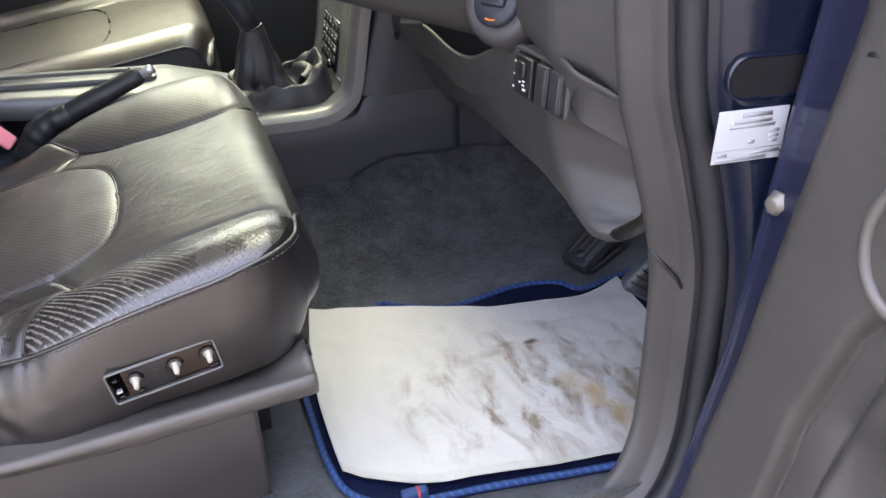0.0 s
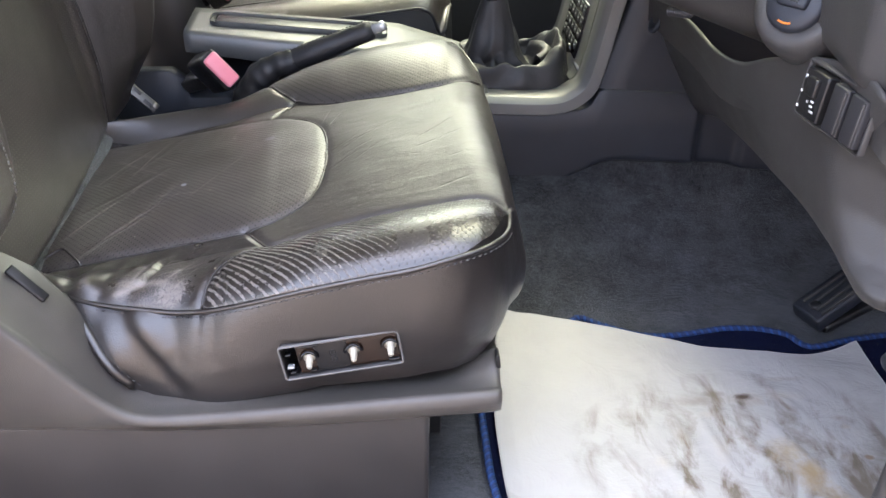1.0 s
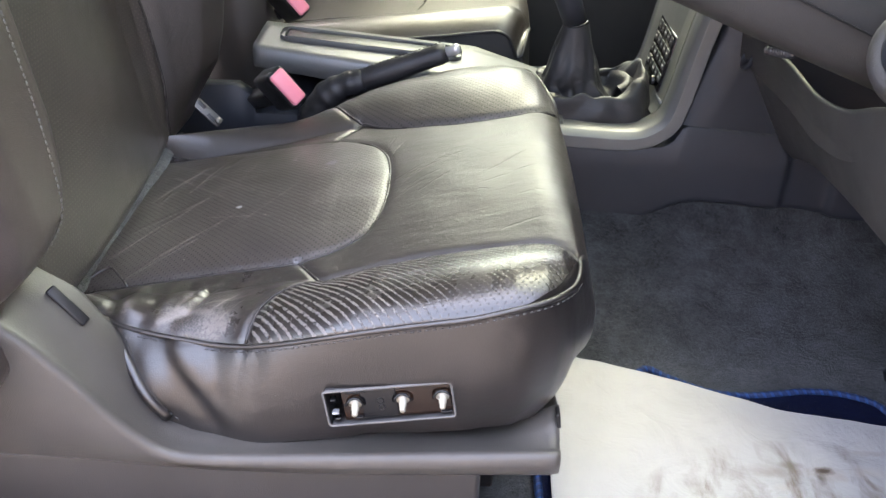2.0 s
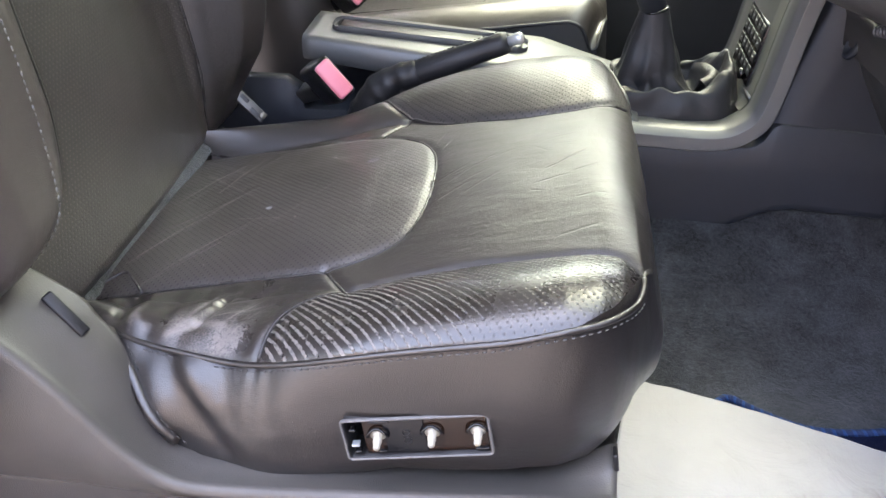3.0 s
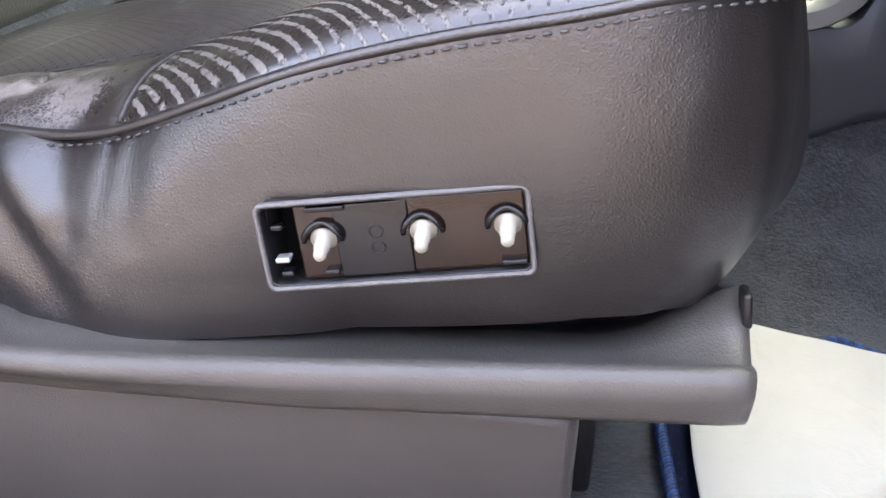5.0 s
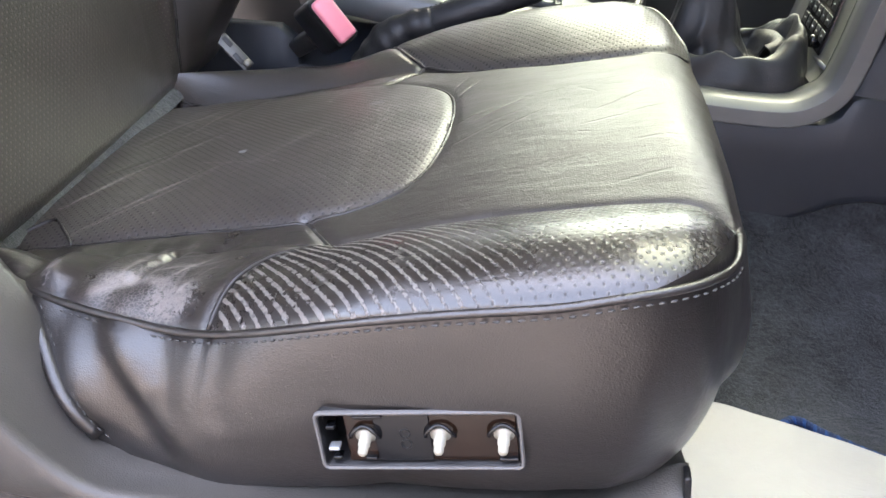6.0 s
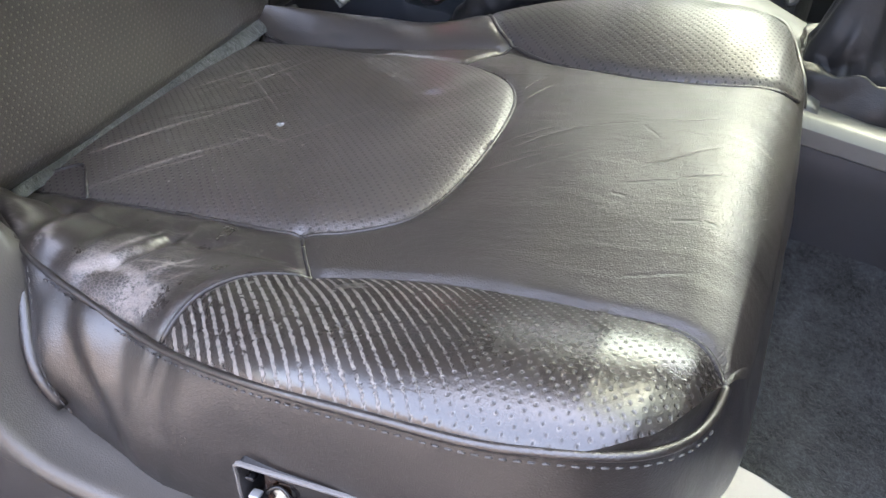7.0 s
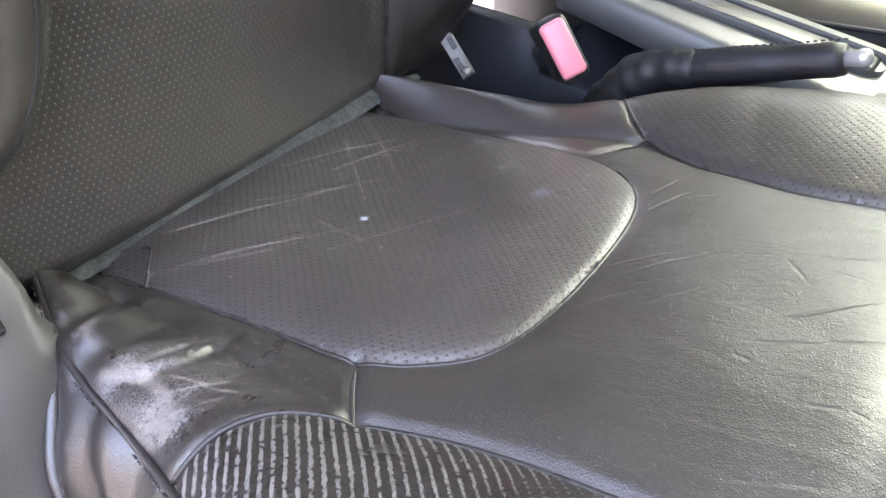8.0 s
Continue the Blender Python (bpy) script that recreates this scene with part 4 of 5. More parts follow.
def frame_ring(w, h, r, rim_w, y0, y1, m):
    """A thin rounded frame in the xz plane, from y0 (outer face) to y1."""
    o, i = rounded_loop(w, h, r), rounded_loop(w - 2 * rim_w, h - 2 * rim_w, max(r - rim_w, 0.0008))
    mid = rounded_loop(w - rim_w, h - rim_w, max(r - rim_w / 2, 0.001))
    rows = [[(x, y1, z) for x, z in o], [(x, y0 + 0.0006, z) for x, z in o], [(x, y0, z) for x, z in mid], [(x, y0 + 0.0006, z) for x, z in i], [(x, y1, z) for x, z in i]]
    v, f = sheet(rows, closed=True)
    return [m @ Vector(p) for p in v], f


v, f = frame_ring(0.1085, 0.0380, 0.004, 0.0019, -0.0086, -0.0060, SWM)
mesh_object("switch_frame", v, f, "cut_edge", seat, "cut leather edge round the switch opening")
v, f = frame_ring(0.1065, 0.0360, 0.004, 0.0016, -0.0075, 0.022, SWM)
mesh_object("pocket_wall", v, f, "black", seat)
pocket = part("switch_pocket", box(0.114, 0.004, 0.046, SWM @ pose(0, 0.020, 0)), "black", seat)
board = part("switch_board", box(0.0915, 0.006, 0.0325, SWM @ pose(0.0062, -0.0015, 0.0), 0.0015), "board_ground_tint", seat, "bare glossy switch board without knobs, brown ground reflection painted in")
part("board_plate", box(0.030, 0.002, 0.031, SWM @ pose(-0.0085, -0.0045, 0.0), 0.0008), "gloss_black", seat, "glossy dark plate with two moulded rings")
for pz in (0.0035, -0.0035):
    v, f = tube([tuple(SWM @ Vector((-0.007 + 0.0027 * math.cos(a), -0.0057, pz + 0.0027 * math.sin(a)))) for a in np.linspace(0, math.tau, 17)], 0.0004, 5)
    mesh_object("moulded_ring", v, f, "black", seat)
for px, pz in ((-0.0285, -0.0015), (0.0115, -0.001), (0.0445, -0.001)):
    m = SWM @ pose(px, -0.0045, pz + 0.003, 90, 0, 0) @ pose(0, 0, 0, 16, 0, 0)
    peg = part("switch_peg", lathe([(0.0054, 0.0), (0.0054, 0.0010), (0.0032, 0.0016), (0.0032, 0.0065), (0.0027, 0.0072), (0.0026, 0.0108), (0.0019, 0.0120)], m, 20), "white_peg", seat, "white plastic switch peg")
    v, f = tube([(m @ Vector((0.0078 * math.cos(a), 0.0078 * math.sin(a), 0.0012 + 0.0012 * math.sin(3 * a)))) for a in np.linspace(radians(0), radians(180), 18)], 0.0012, 6)
    mesh_object("spring_clip", v, f, "gloss_black", peg)
for k, (px, pz, w) in enumerate(((-0.026, 0.0145, 0.016), (-0.0465, 0.008, 0.005), (-0.0465, -0.006, 0.006), (-0.0455, -0.012, 0.005), (-0.027, -0.0125, 0.006), (0.046, -0.0135, 0.010))):
    part("clip", box(w, 0.006, 0.0022, SWM @ pose(px, -0.004, pz), 0.0007), "chrome" if k == 2 else "gloss_black", seat)

# plastic base along the outer side
ZL = spline_of([-0.75, -0.60, -0.52, -0.467, -0.429, -0.39, -0.369, -0.352, -0.333, -0.274, -0.153, -0.02, 0.0], [0.325, 0.312, 0.290, 0.259, 0.221, 0.172, 0.151, 0.1395, 0.1355, 0.1365, 0.1445, 0.154, 0.155])
ZT = spline_of([-0.75, -0.60, -0.50, -0.44, -0.425, -0.405, -0.397, -0.382, -0.365, -0.345, -0.31, -0.113, -0.064, -0.035, -0.015, 0.0], [0.34, 0.325, 0.295, 0.262, 0.246, 0.222, 0.206, 0.170, 0.146, 0.137, 0.133, 0.142, 0.146, 0.162, 0.174, 0.176])
rows = []
for x in np.r_[np.linspace(-0.75, -0.30, 60), np.linspace(-0.295, -0.012, 60)]:
    zl, zt = float(ZL(x)), float(ZT(x))
    rear = np.clip((-0.33 - x) / 0.10, 0, 1)
    yi, yo = 0.036 + 0.028 * rear, -0.009 + 0.004 * rear
    tuck = float(np.interp(x, [-0.43, -0.40], [0.016, 0.07]))
    prof = [(yi + tuck, zt - 0.050 + 0.37 * (tuck - 0.016)), (yi + 0.008, zt - 0.007), (yi, zt), (yi * 0.5 + yo * 0.5 + 0.004, (zt + zl) / 2 - 0.002), (yo + 0.014, zl - 0.0015), (yo + 0.009, zl), (yo + 0.005, zl + 0.0005), (yo + 0.002, zl - 0.0015), (yo + 0.0005, zl - 0.005), (yo, zl - 0.010)]
    zbot = float(np.interp(x, [-0.5, -0.3, -0.2, -0.016], [0.121, 0.116, 0.117, 0.127]))
    prof += [(yo + 0.001, zl * 0.5 + zbot * 0.5), (yo + 0.004, zbot + 0.004), (yo + 0.007, zbot), (yo + 0.02, zbot + 0.001), (0.06, zbot + 0.004)]
    end = max(0.0, (x + 0.020) / 0.008)
    rows.append([(x, y + 0.002 * end, z + (0.128 - z) * 0.06 * end) for y, z in prof])
v, f = sheet(rows)
n = len(rows[0])
f.append(tuple(range(len(v) - n, len(v))))
f.append(tuple(range(n))[::-1])
mesh_object("side_shield", v, f, "shield", seat, "brown-grey plastic seat base cover with a rounded ledge")
part("shield_end_tab", box(0.004, 0.012, 0.016, pose(-0.0135, 0.026, 0.168, 0, -8, 0), 0.0015), "black", seat)
part("rail_cover", box(0.68, 0.05, 0.126, pose(-0.418, 0.031, 0.0555), 0.006), "riser", seat, "plain grey plastic seat rail cover")
part("seat_pan", box(0.44, 0.42, 0.05, pose(-0.25, 0.29, 0.135), 0.01), "black", seat)
for yy in (0.09, 0.45):
    part("seat_rail", box(0.60, 0.04, 0.10, pose(-0.36, yy + 0.03, 0.055), 0.004), "black", seat)
# slot for the belt in the shield
part("shield_slot", box(0.042, 0.010, 0.006, pose(-0.435, 0.048, 0.2495, 26, 48, -8), 0.002), "black", seat)

# ---- driver's seat: backrest ----
LEAN = radians(9)
BO = Vector((-0.462, 0, 0.195))
BU, BN = Vector((-math.sin(LEAN), 0, math.cos(LEAN))), Vector((math.cos(LEAN), 0, math.sin(LEAN)))
BACK_SEAM = [(0.030, 0.00), (0.035, 0.06), (0.060, 0.086), (0.105, 0.112), (0.130, 0.143), (0.144, 0.184), (0.146, 0.226), (0.150, 0.40), (0.155, 0.62)]
STITCH_LINE = [(0.030, 0.086), (0.041, 0.089), (0.069, 0.116), (0.083, 0.16), (0.090, 0.217), (0.092, 0.275), (0.095, 0.40), (0.10, 0.60)]
BACK_SEAM_IN = [(0.456, 0.00), (0.452, 0.035), (0.448, 0.07), (0.442, 0.16), (0.436, 0.30), (0.43, 0.62)]
bs_o, bs_i = smooth_path(BACK_SEAM, 80), smooth_path(BACK_SEAM_IN, 80)
so = lambda w: np.interp(w, bs_o[:, 1], bs_o[:, 0])
si = lambda w: np.interp(w, bs_i[:, 1], bs_i[:, 0])


def back_offset(y, w):
    """How far the backrest's face stands out, over the width and the height along it."""
    o, i = so(w), si(w)
    up = np.clip((w - 0.085) / 0.05, 0, 1)
    up = np.sqrt(1 - (1 - up) ** 2)
    swell = np.interp(w, [0.0, 0.012, 0.037, 0.05, 0.10, 0.137, 0.18, 0.25], [0.0, 0.0, 0.18, 0.25, 0.65, 0.80, 0.92, 1.0])
    s = np.clip((o + 0.012 - y) / 0.060, 0, 1)
    f = 0.046 * np.sin(np.pi / 2 * s) ** 0.9 * np.interp(y, [-0.05, -0.047, -0.04, -0.02, 0.005, 0.035], [-0.9, -0.45, -0.05, 0.55, 0.88, 1.0]) * up
    f = f + np.interp(y, [0.40, 0.43, 0.455, 0.48, 0.51, 0.53, 0.545], [0.0, 0.010, 0.042, 0.082, 0.104, 0.096, 0.050]) * swell
    c = (y - (o + i) / 2) / ((i - o) / 2)
    f = f + np.where(np.abs(c) < 1, 0.012 * (1 - c * c), 0.0)
    roll = np.clip(1 - w / 0.035, 0, 1)
    f = f - 0.035 * roll ** 2
    g = 0.004 * (np.exp(-((y - o) / 0.005) ** 2) + np.exp(-((y - i) / 0.005) ** 2))
    return f - g


ww = np.r_[np.linspace(0.0, 0.06, 20), np.linspace(0.064, 0.62, 110)]
cols = [np.r_[np.linspace(-0.05, so(w), 40), np.linspace(so(w), si(w), 90)[1:], np.linspace(si(w), 0.545, 40)[1:]] for w in ww]


def back_point(y, w, lift=0.0):
    f = float(back_offset(np.array(y), np.array(w))) + lift
    return BO + BU * w + BN * f + Vector((0, y, 0))


grid = [[back_point(y, w) for y in c] for c, w in zip(cols, ww)]
for name, a, b, material, label in (("back_bolster", 0, 40, "leather_back_lit", "smooth leather side bolster with a stitched edge"), ("back_insert", 39, 129, "perforated_back", "perforated leather back centre"), ("back_bolster", 128, 168, "leather", "")):
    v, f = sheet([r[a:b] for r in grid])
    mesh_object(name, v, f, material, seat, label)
back = []
for c, w in zip(cols, ww):
    ring = []
    for y, d in ((-0.05, 0.0), (-0.052, -0.06), (-0.045, -0.09), (0.0, -0.11), (0.27, -0.12), (0.52, -0.11), (0.551, -0.08), (0.553, -0.03), (0.545, 0.0)):
        base = float(back_offset(np.array(-0.05 if y < 0.27 else 0.545), np.array(w))) if d == 0.0 else d
        ring.append(BO + BU * w + BN * base + Vector((0, y, 0)))
    back.append(ring)
v, f = sheet(back)
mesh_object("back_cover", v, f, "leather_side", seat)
for s in (so, si):
    pts = [back_point(float(s(w)), w, 0.001) for w in ww]
    v, f = tube(pts, 0.0014, 6)
    mesh_object("back_seam", v, f, "seam", seat)
pts = [back_point(float(so(w)) - 0.012, w, 0.0004) for w in ww[23:]]
v, f = tube(pts, 0.0030, 8)
mesh_object("back_piping", v, f, "leather_side", seat)
pts = np.array([back_point(y, w, 0.0012) for y, w in smooth_path(STITCH_LINE, 200)])
v, f = stitches(pts, (0.0006, 0, 0), 0.004, 0.0022, 0.0009)
mesh_object("stitching", v, f, "cut_edge", seat)
# felt flap closing the gap between cushion and backrest
flap = smooth_path([(-0.486, 0.085, 0.200), (-0.477, 0.14, 0.204), (-0.468, 0.25, 0.214), (-0.466, 0.35, 0.213), (-0.466, 0.455, 0.208), (-0.464, 0.50, 0.206)], 60)
rows = []
for k, p in enumerate(flap):
    wob = 0.002 * math.sin(k * 0.4)
    rows.append([p + np.array(o) * np.interp(p[1], [0.085, 0.13, 0.36, 0.50], [0.4, 0.85, 0.8, 0.1]) for o in ((-0.012, 0, 0.016 + wob), (-0.004, 0, 0.011), (0.004, 0, 0.006 + wob), (0.011, 0, 0.001), (0.014, 0, -0.006))])
v, f = slab(rows, 0.003)
mesh_object("felt_flap", v, f, "felt", seat, "grey felt flap in the gap below the backrest")

# ---- floor mat and paper ----
def ground_z(x, y):
    return float(footwell_height(np.array(x), np.array(y)))


MAT_EDGE = [(-0.012, 0.18), (-0.012, 0.10), (-0.010, 0.02), (0.004, -0.035), (0.05, -0.066), (0.15, -0.078), (0.28, -0.096), (0.40, -0.106), (0.53, -0.10), (0.56, 0.02), (0.56, 0.18), (0.545, 0.252), (0.48, 0.252), (0.415, 0.238), (0.393, 0.264), (0.36, 0.278), (0.320, 0.281), (0.29, 0.276), (0.256, 0.270), (0.22, 0.269), (0.19, 0.277), (0.155, 0.298), (0.136, 0.312), (0.122, 0.305), (0.10, 0.27), (0.05, 0.24), (0.0, 0.215)]
floor_mat = thing("floor_mat", "dark navy carpet floor mat with a bright blue stitched edge", "floor mat")
edge = smooth_path(MAT_EDGE + MAT_EDGE[:1], 420)
bm = bmesh.new()
top = [bm.verts.new((x, y, ground_z(x, y) + 0.008)) for x, y in edge[:-1:2]]
bm.faces.new(top)
ext = bmesh.ops.extrude_face_region(bm, geom=bm.faces[:])
bmesh.ops.translate(bm, vec=(0, 0, -0.007), verts=[g for g in ext["geom"] if isinstance(g, bmesh.types.BMVert)])
part("mat_carpet", bm, "mat", floor_mat, "", False)
path = smooth_path([(x, y, ground_z(x, y) + 0.009) for x, y in edge], 1500)
side = np.gradient(path, axis=0)
side = np.stack([-side[:, 1], side[:, 0], side[:, 2] * 0], axis=1)
side /= np.linalg.norm(side, axis=1, keepdims=True)
for k, mat in enumerate(("binding", "binding_light", "binding")):
    turn_at = np.arange(len(path)) * 0.72 + k * math.tau / 3
    strand = path + 0.0022 * (side * np.cos(turn_at)[:, None] + np.array([0, 0, 1.0]) * np.sin(turn_at)[:, None])
    v, f = tube(strand, 0.0024, 6)
    mesh_object("binding_strand", v, f, mat, floor_mat, "bright blue twisted edge binding")
part("maker_tag", box(0.030, 0.012, 0.014, pose(0.066, -0.068, 0.013), 0.003), "binding", floor_mat, "small red and blue woven tag")
part("tag_stripe", box(0.006, 0.0124, 0.0144, pose(0.070, -0.0682, 0.0134), 0.003), "tag_red", floor_mat)

PAPER_FOLDS = [(0.228, 0.118, 0.245, 0.010, 0.0022), (0.252, 0.125, 0.285, 0.030, 0.0018), (0.205, 0.105, 0.212, 0.045, 0.0015), (0.165, 0.060, 0.200, -0.035, 0.0014), (0.300, 0.110, 0.345, -0.010, 0.0018), (0.330, 0.150, 0.352, 0.100, 0.0012), (0.130, 0.080, 0.150, -0.010, 0.0010)]


def paper_folds(x, y):
    """Soft ridges where shoes have pushed the sheet together."""
    h = 0.0
    for x0, y0, x1, y1, up in PAPER_FOLDS:
        t = max(0.0, min(1.0, ((x - x0) * (x1 - x0) + (y - y0) * (y1 - y0)) / ((x1 - x0) ** 2 + (y1 - y0) ** 2)))
        r = math.hypot(x - x0 - t * (x1 - x0), y - y0 - t * (y1 - y0))
        h += up * math.exp(-(r / 0.007) ** 2) * math.sin(math.pi * (0.1 + 0.8 * t))
    return h


paper = thing("paper_floor_mat", "creased white paper mat with brown muddy footprints", "paper mat")
rows = []
N = 170
bend = smooth_path([(0.030, 0.325), (0.13, 0.294), (0.22, 0.260), (0.285, 0.237), (0.385, 0.216), (0.43, 0.222), (0.472, 0.240)], N)
near = smooth_path([(0.000, -0.010), (0.08, -0.056), (0.173, -0.073), (0.26, -0.086), (0.33, -0.094), (0.40, -0.100), (0.455, -0.104)], N)
for i in range(N):
    row = []
    for j in range(N):
        k = j / (N - 1)
        x, y = near[i] * (1 - k) + bend[i] * k
        if k < 0.999:
            x -= 0.012 * math.sin(math.pi * k) * (1 - i / (N - 1))
        h = 0.0035 * noise.fractal(Vector((x * 9, y * 9, 4.2)), 1.0, 2.0, 3) + 0.0006 * noise.noise(Vector((x * 40, y * 24, 2.2)))
        lift = 0.004 * (1 - min(1, i / 8)) + 0.003 * (1 - min(1, j / 8))
        row.append((x, y, max(ground_z(x, y), -0.006) + 0.0160 + h + lift + paper_folds(x, y)))
    rows.append(row)
v, f = slab(rows, -0.0006)
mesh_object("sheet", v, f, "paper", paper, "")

# ---- accelerator and rest ----
pedal = thing("accelerator_pedal", "black plastic pedal with raised ribs on the floor", "pedal")
PM = pose(0.474, 0.302, 0.042, 0, -24, 22)
part("pad", box(0.125, 0.046, 0.022, PM, 0.004), "console", pedal)
for k in (-0.018, -0.008, 0.004, 0.014):
    part("rib", box(0.108, 0.004, 0.006, PM @ pose(0.004, k, 0.0115), 0.0015), "dash", pedal)
part("pivot", lathe([(0.007, -0.002), (0.007, 0.002), (0.004, 0.003)], PM @ pose(-0.045, -0.002, 0.0125), 20), "black", pedal)
part("pedal_foot", box(0.085, 0.050, 0.012, pose(0.475, 0.304, 0.014, 0, -10, 22), 0.004), "black", pedal)
part("pedal_arm", box(0.16, 0.016, 0.016, pose(0.53, 0.305, 0.12, 0, -50, 10), 0.004), "black", pedal)
lever = thing("bonnet_release", "grey ribbed plastic bonnet release lever by the sill", "lever")
LM = pose(0.352, -0.040, 0.206, 12, -52, -18)
part("grip", box(0.052, 0.020, 0.046, LM, 0.008), "console", lever)
for k in range(4):
    part("rib", box(0.003, 0.021, 0.034, LM @ pose(-0.012 + 0.009 * k, -0.0015, 0.004), 0.0012), "rubber", lever)
part("stem", box(0.03, 0.03, 0.14, pose(0.392, -0.045, 0.13, 0, -15, 0), 0.006), "dash", lever)

# ---- centre console ----
console = thing("centre_console", "dark plastic centre console with satin silver trim", "console")
rows = []
for x in np.r_[np.linspace(-0.60, -0.394, 12), np.linspace(-0.390, 0.31, 90), np.linspace(0.315, 0.42, 50), np.linspace(0.43, 0.66, 15)]:
    top = 0.10 if x < -0.392 else 0.225 if x < -0.05 else 0.225 - 0.03 * min(1, (x + 0.05) / 0.1)
    low = float(np.interp(x, [-0.62, 0.10, 0.13, 0.195, 0.22, 0.31, 0.456, 0.62], [0.076, 0.078, 0.082, 0.115, 0.120, 0.114, 0.098, 0.09]))
    step = 0.010 * (1 / (1 + math.exp(-(x - 0.335) / 0.0025)) - 1 / (1 + math.exp(-(x - 0.40) / 0.0025)))
    side = 0.230 - 0.068 * (x - 0.185) if x > 0.186 else float(np.interp(x, [-0.396, -0.390, 0.150, 0.165, 0.178, 0.186], [0.238, 0.198, 0.198, 0.199, 0.210, 0.230]))
    step += 0.062 / (1 + math.exp((x + 0.10) / 0.02))
    rows.append([(x, 0.552 + step, low), (x, 0.5385 + step, low), (x, 0.5362 + step, low + 0.002), (x, 0.536 + step, low + 0.01), (x, 0.536 + step, 0.165), (x, 0.536 + step, side - 0.002), (x, 0.5375 + step, side), (x, 0.56 + step, side - 0.002), (x, 0.66 + 0.3 * step, top), (x, 0.73, top - 0.004), (x, 0.745, top - 0.03), (x, 0.75, 0.0)])
v, f = slab(rows, 0.003)
mesh_object("console_body", v, f, "console", console, "dark grey plastic tunnel side")
rows = []
for k in np.linspace(0, 1, 30):
    z = 0.231 + 0.389 * k
    xf = 0.150 + (z - 0.19) * 0.30
    rows.append([(x, y, z - (1 - k) * 0.068 * (x - 0.185)) for x, y in ((0.66, 0.536), (0.50, 0.536), (xf + 0.06, 0.536), (xf + 0.02, 0.5365), (xf + 0.014, 0.548), (xf + 0.014, 0.77), (0.66, 0.782))])
v, f = sheet(rows)
mesh_object("stack_body", v, f, "console", console)

# silver trim: rear tray, the level bar beside the gear lever and the rising stack edge
rows = []
for x in np.linspace(-0.392, 0.03, 40):
    top = float(np.interp(x, [-0.392, -0.09, 0.03], [0.288, 0.262, 0.224]))
    near_y = float(np.interp(x, [-0.392, -0.15, 0.03], [0.618, 0.60, 0.548]))
    low = float(np.interp(x, [-0.392, -0.287, -0.15, 0.03], [0.257, 0.244, 0.232, 0.195]))
    rows.append([(x, near_y + 0.004, low), (x, near_y, low + 0.006), (x, near_y, top - 0.006), (x, near_y + 0.005, top - 0.001), (x, near_y + 0.012, top), (x, 0.70, top + 0.001), (x, 0.728, top), (x, 0.735, top - 0.006), (x, 0.737, low)])
v, f = sheet(rows)
f.append(tuple(range(9))[::-1])
f.append(tuple(range(len(v) - 9, len(v))))
mesh_object("rear_tray", v, f, "silver", console, "satin silver console top with a long slot")
bm = box(0.24, 0.034, 0.010, pose(-0.235, 0.675, 0.2745, 0, 4.9, 0), 0.0045)
part("slot", bm, "black", console, "dark storage slot")
v, f = frame_ring(0.255, 0.05, 0.016, 0.007, -0.003, 0.004, pose(-0.235, 0.675, 0.2765, 0, 4.9, 0) @ pose(0, 0, 0, 90, 0, 0))
mesh_object("slot_rim", v, f, "silver", console)
part("cup_recess", lathe([(0.030, -0.02), (0.030, 0.0), (0.027, 0.001)], pose(-0.082, 0.612, 0.2625), 28), "console", console)

BAR = [(-0.03, 0.211), (0.05, 0.2065), (0.10, 0.2045), (0.130, 0.2065), (0.151, 0.2155), (0.168, 0.232), (0.177, 0.262), (0.185, 0.305), (0.194, 0.352), (0.217, 0.45), (0.245, 0.56)]
bar = smooth_path(BAR, 110)
bt = np.gradient(bar, axis=0)
bt /= np.linalg.norm(bt, axis=1, keepdims=True)
rows = []
for (x, z), (tx, tz) in zip(bar, bt):
    nx, nz = -tz, tx
    prof = [(0.541, -0.0125), (0.5340, -0.0122), (0.5330, -0.0110), (0.5330, -0.0104), (0.5330, 0.0036), (0.5330, 0.0042), (0.5334, 0.0047), (0.5423, 0.0106), (0.5430, 0.0110), (0.5440, 0.0113), (0.547, 0.0122), (0.560, 0.0125), (0.578, 0.0115), (0.580, 0.006)]
    rows.append([(x + nx * d, y, z + nz * d) for y, d in prof])
v, f = sheet(rows)
mesh_object("trim_bar", v, f, "silver", console, "satin silver trim curving up to the dashboard")
rows = []
for (x, z), (tx, tz) in zip(bar[38:], bt[38:]):
    nx, nz = -tz, tx
    rows.append([(x + nx * 0.0122 - 0.004 * math.sin(math.pi * k), 0.575 + 0.20 * k, z + nz * 0.0122) for k in np.linspace(0, 1, 8)])
v, f = slab(rows, 0.004)
mesh_object("stack_face", v, f, "silver", console, "satin silver centre stack face")
HM = Matrix.Translation((0.1695, 0.655, 0.287)) @ pose(0, 0, 0, 0, 11, 0)
part("control_panel", box(0.010, 0.104, 0.080, HM, 0.003), "gloss_black", console, "gloss black heater control panel")
for i in range(5):
    for j in range(4):
        at = (-0.040 + 0.0195 * i, 0.029 - 0.017 * j)
        key = part("button", box(0.003, 0.016, 0.012, HM @ pose(-0.0043, *at), 0.0010), "black", console)
        part("button_mark", box(0.0008, 0.002 + 0.0015 * ((i + j) % 3), 0.0014, HM @ pose(-0.0060, *at)), "print", key)
part("dial", lathe([(0.007, 0), (0.007, 0.006), (0.005, 0.008)], HM @ pose(-0.005, -0.030, -0.031, 0, -90, 0)), "gloss_black", console)
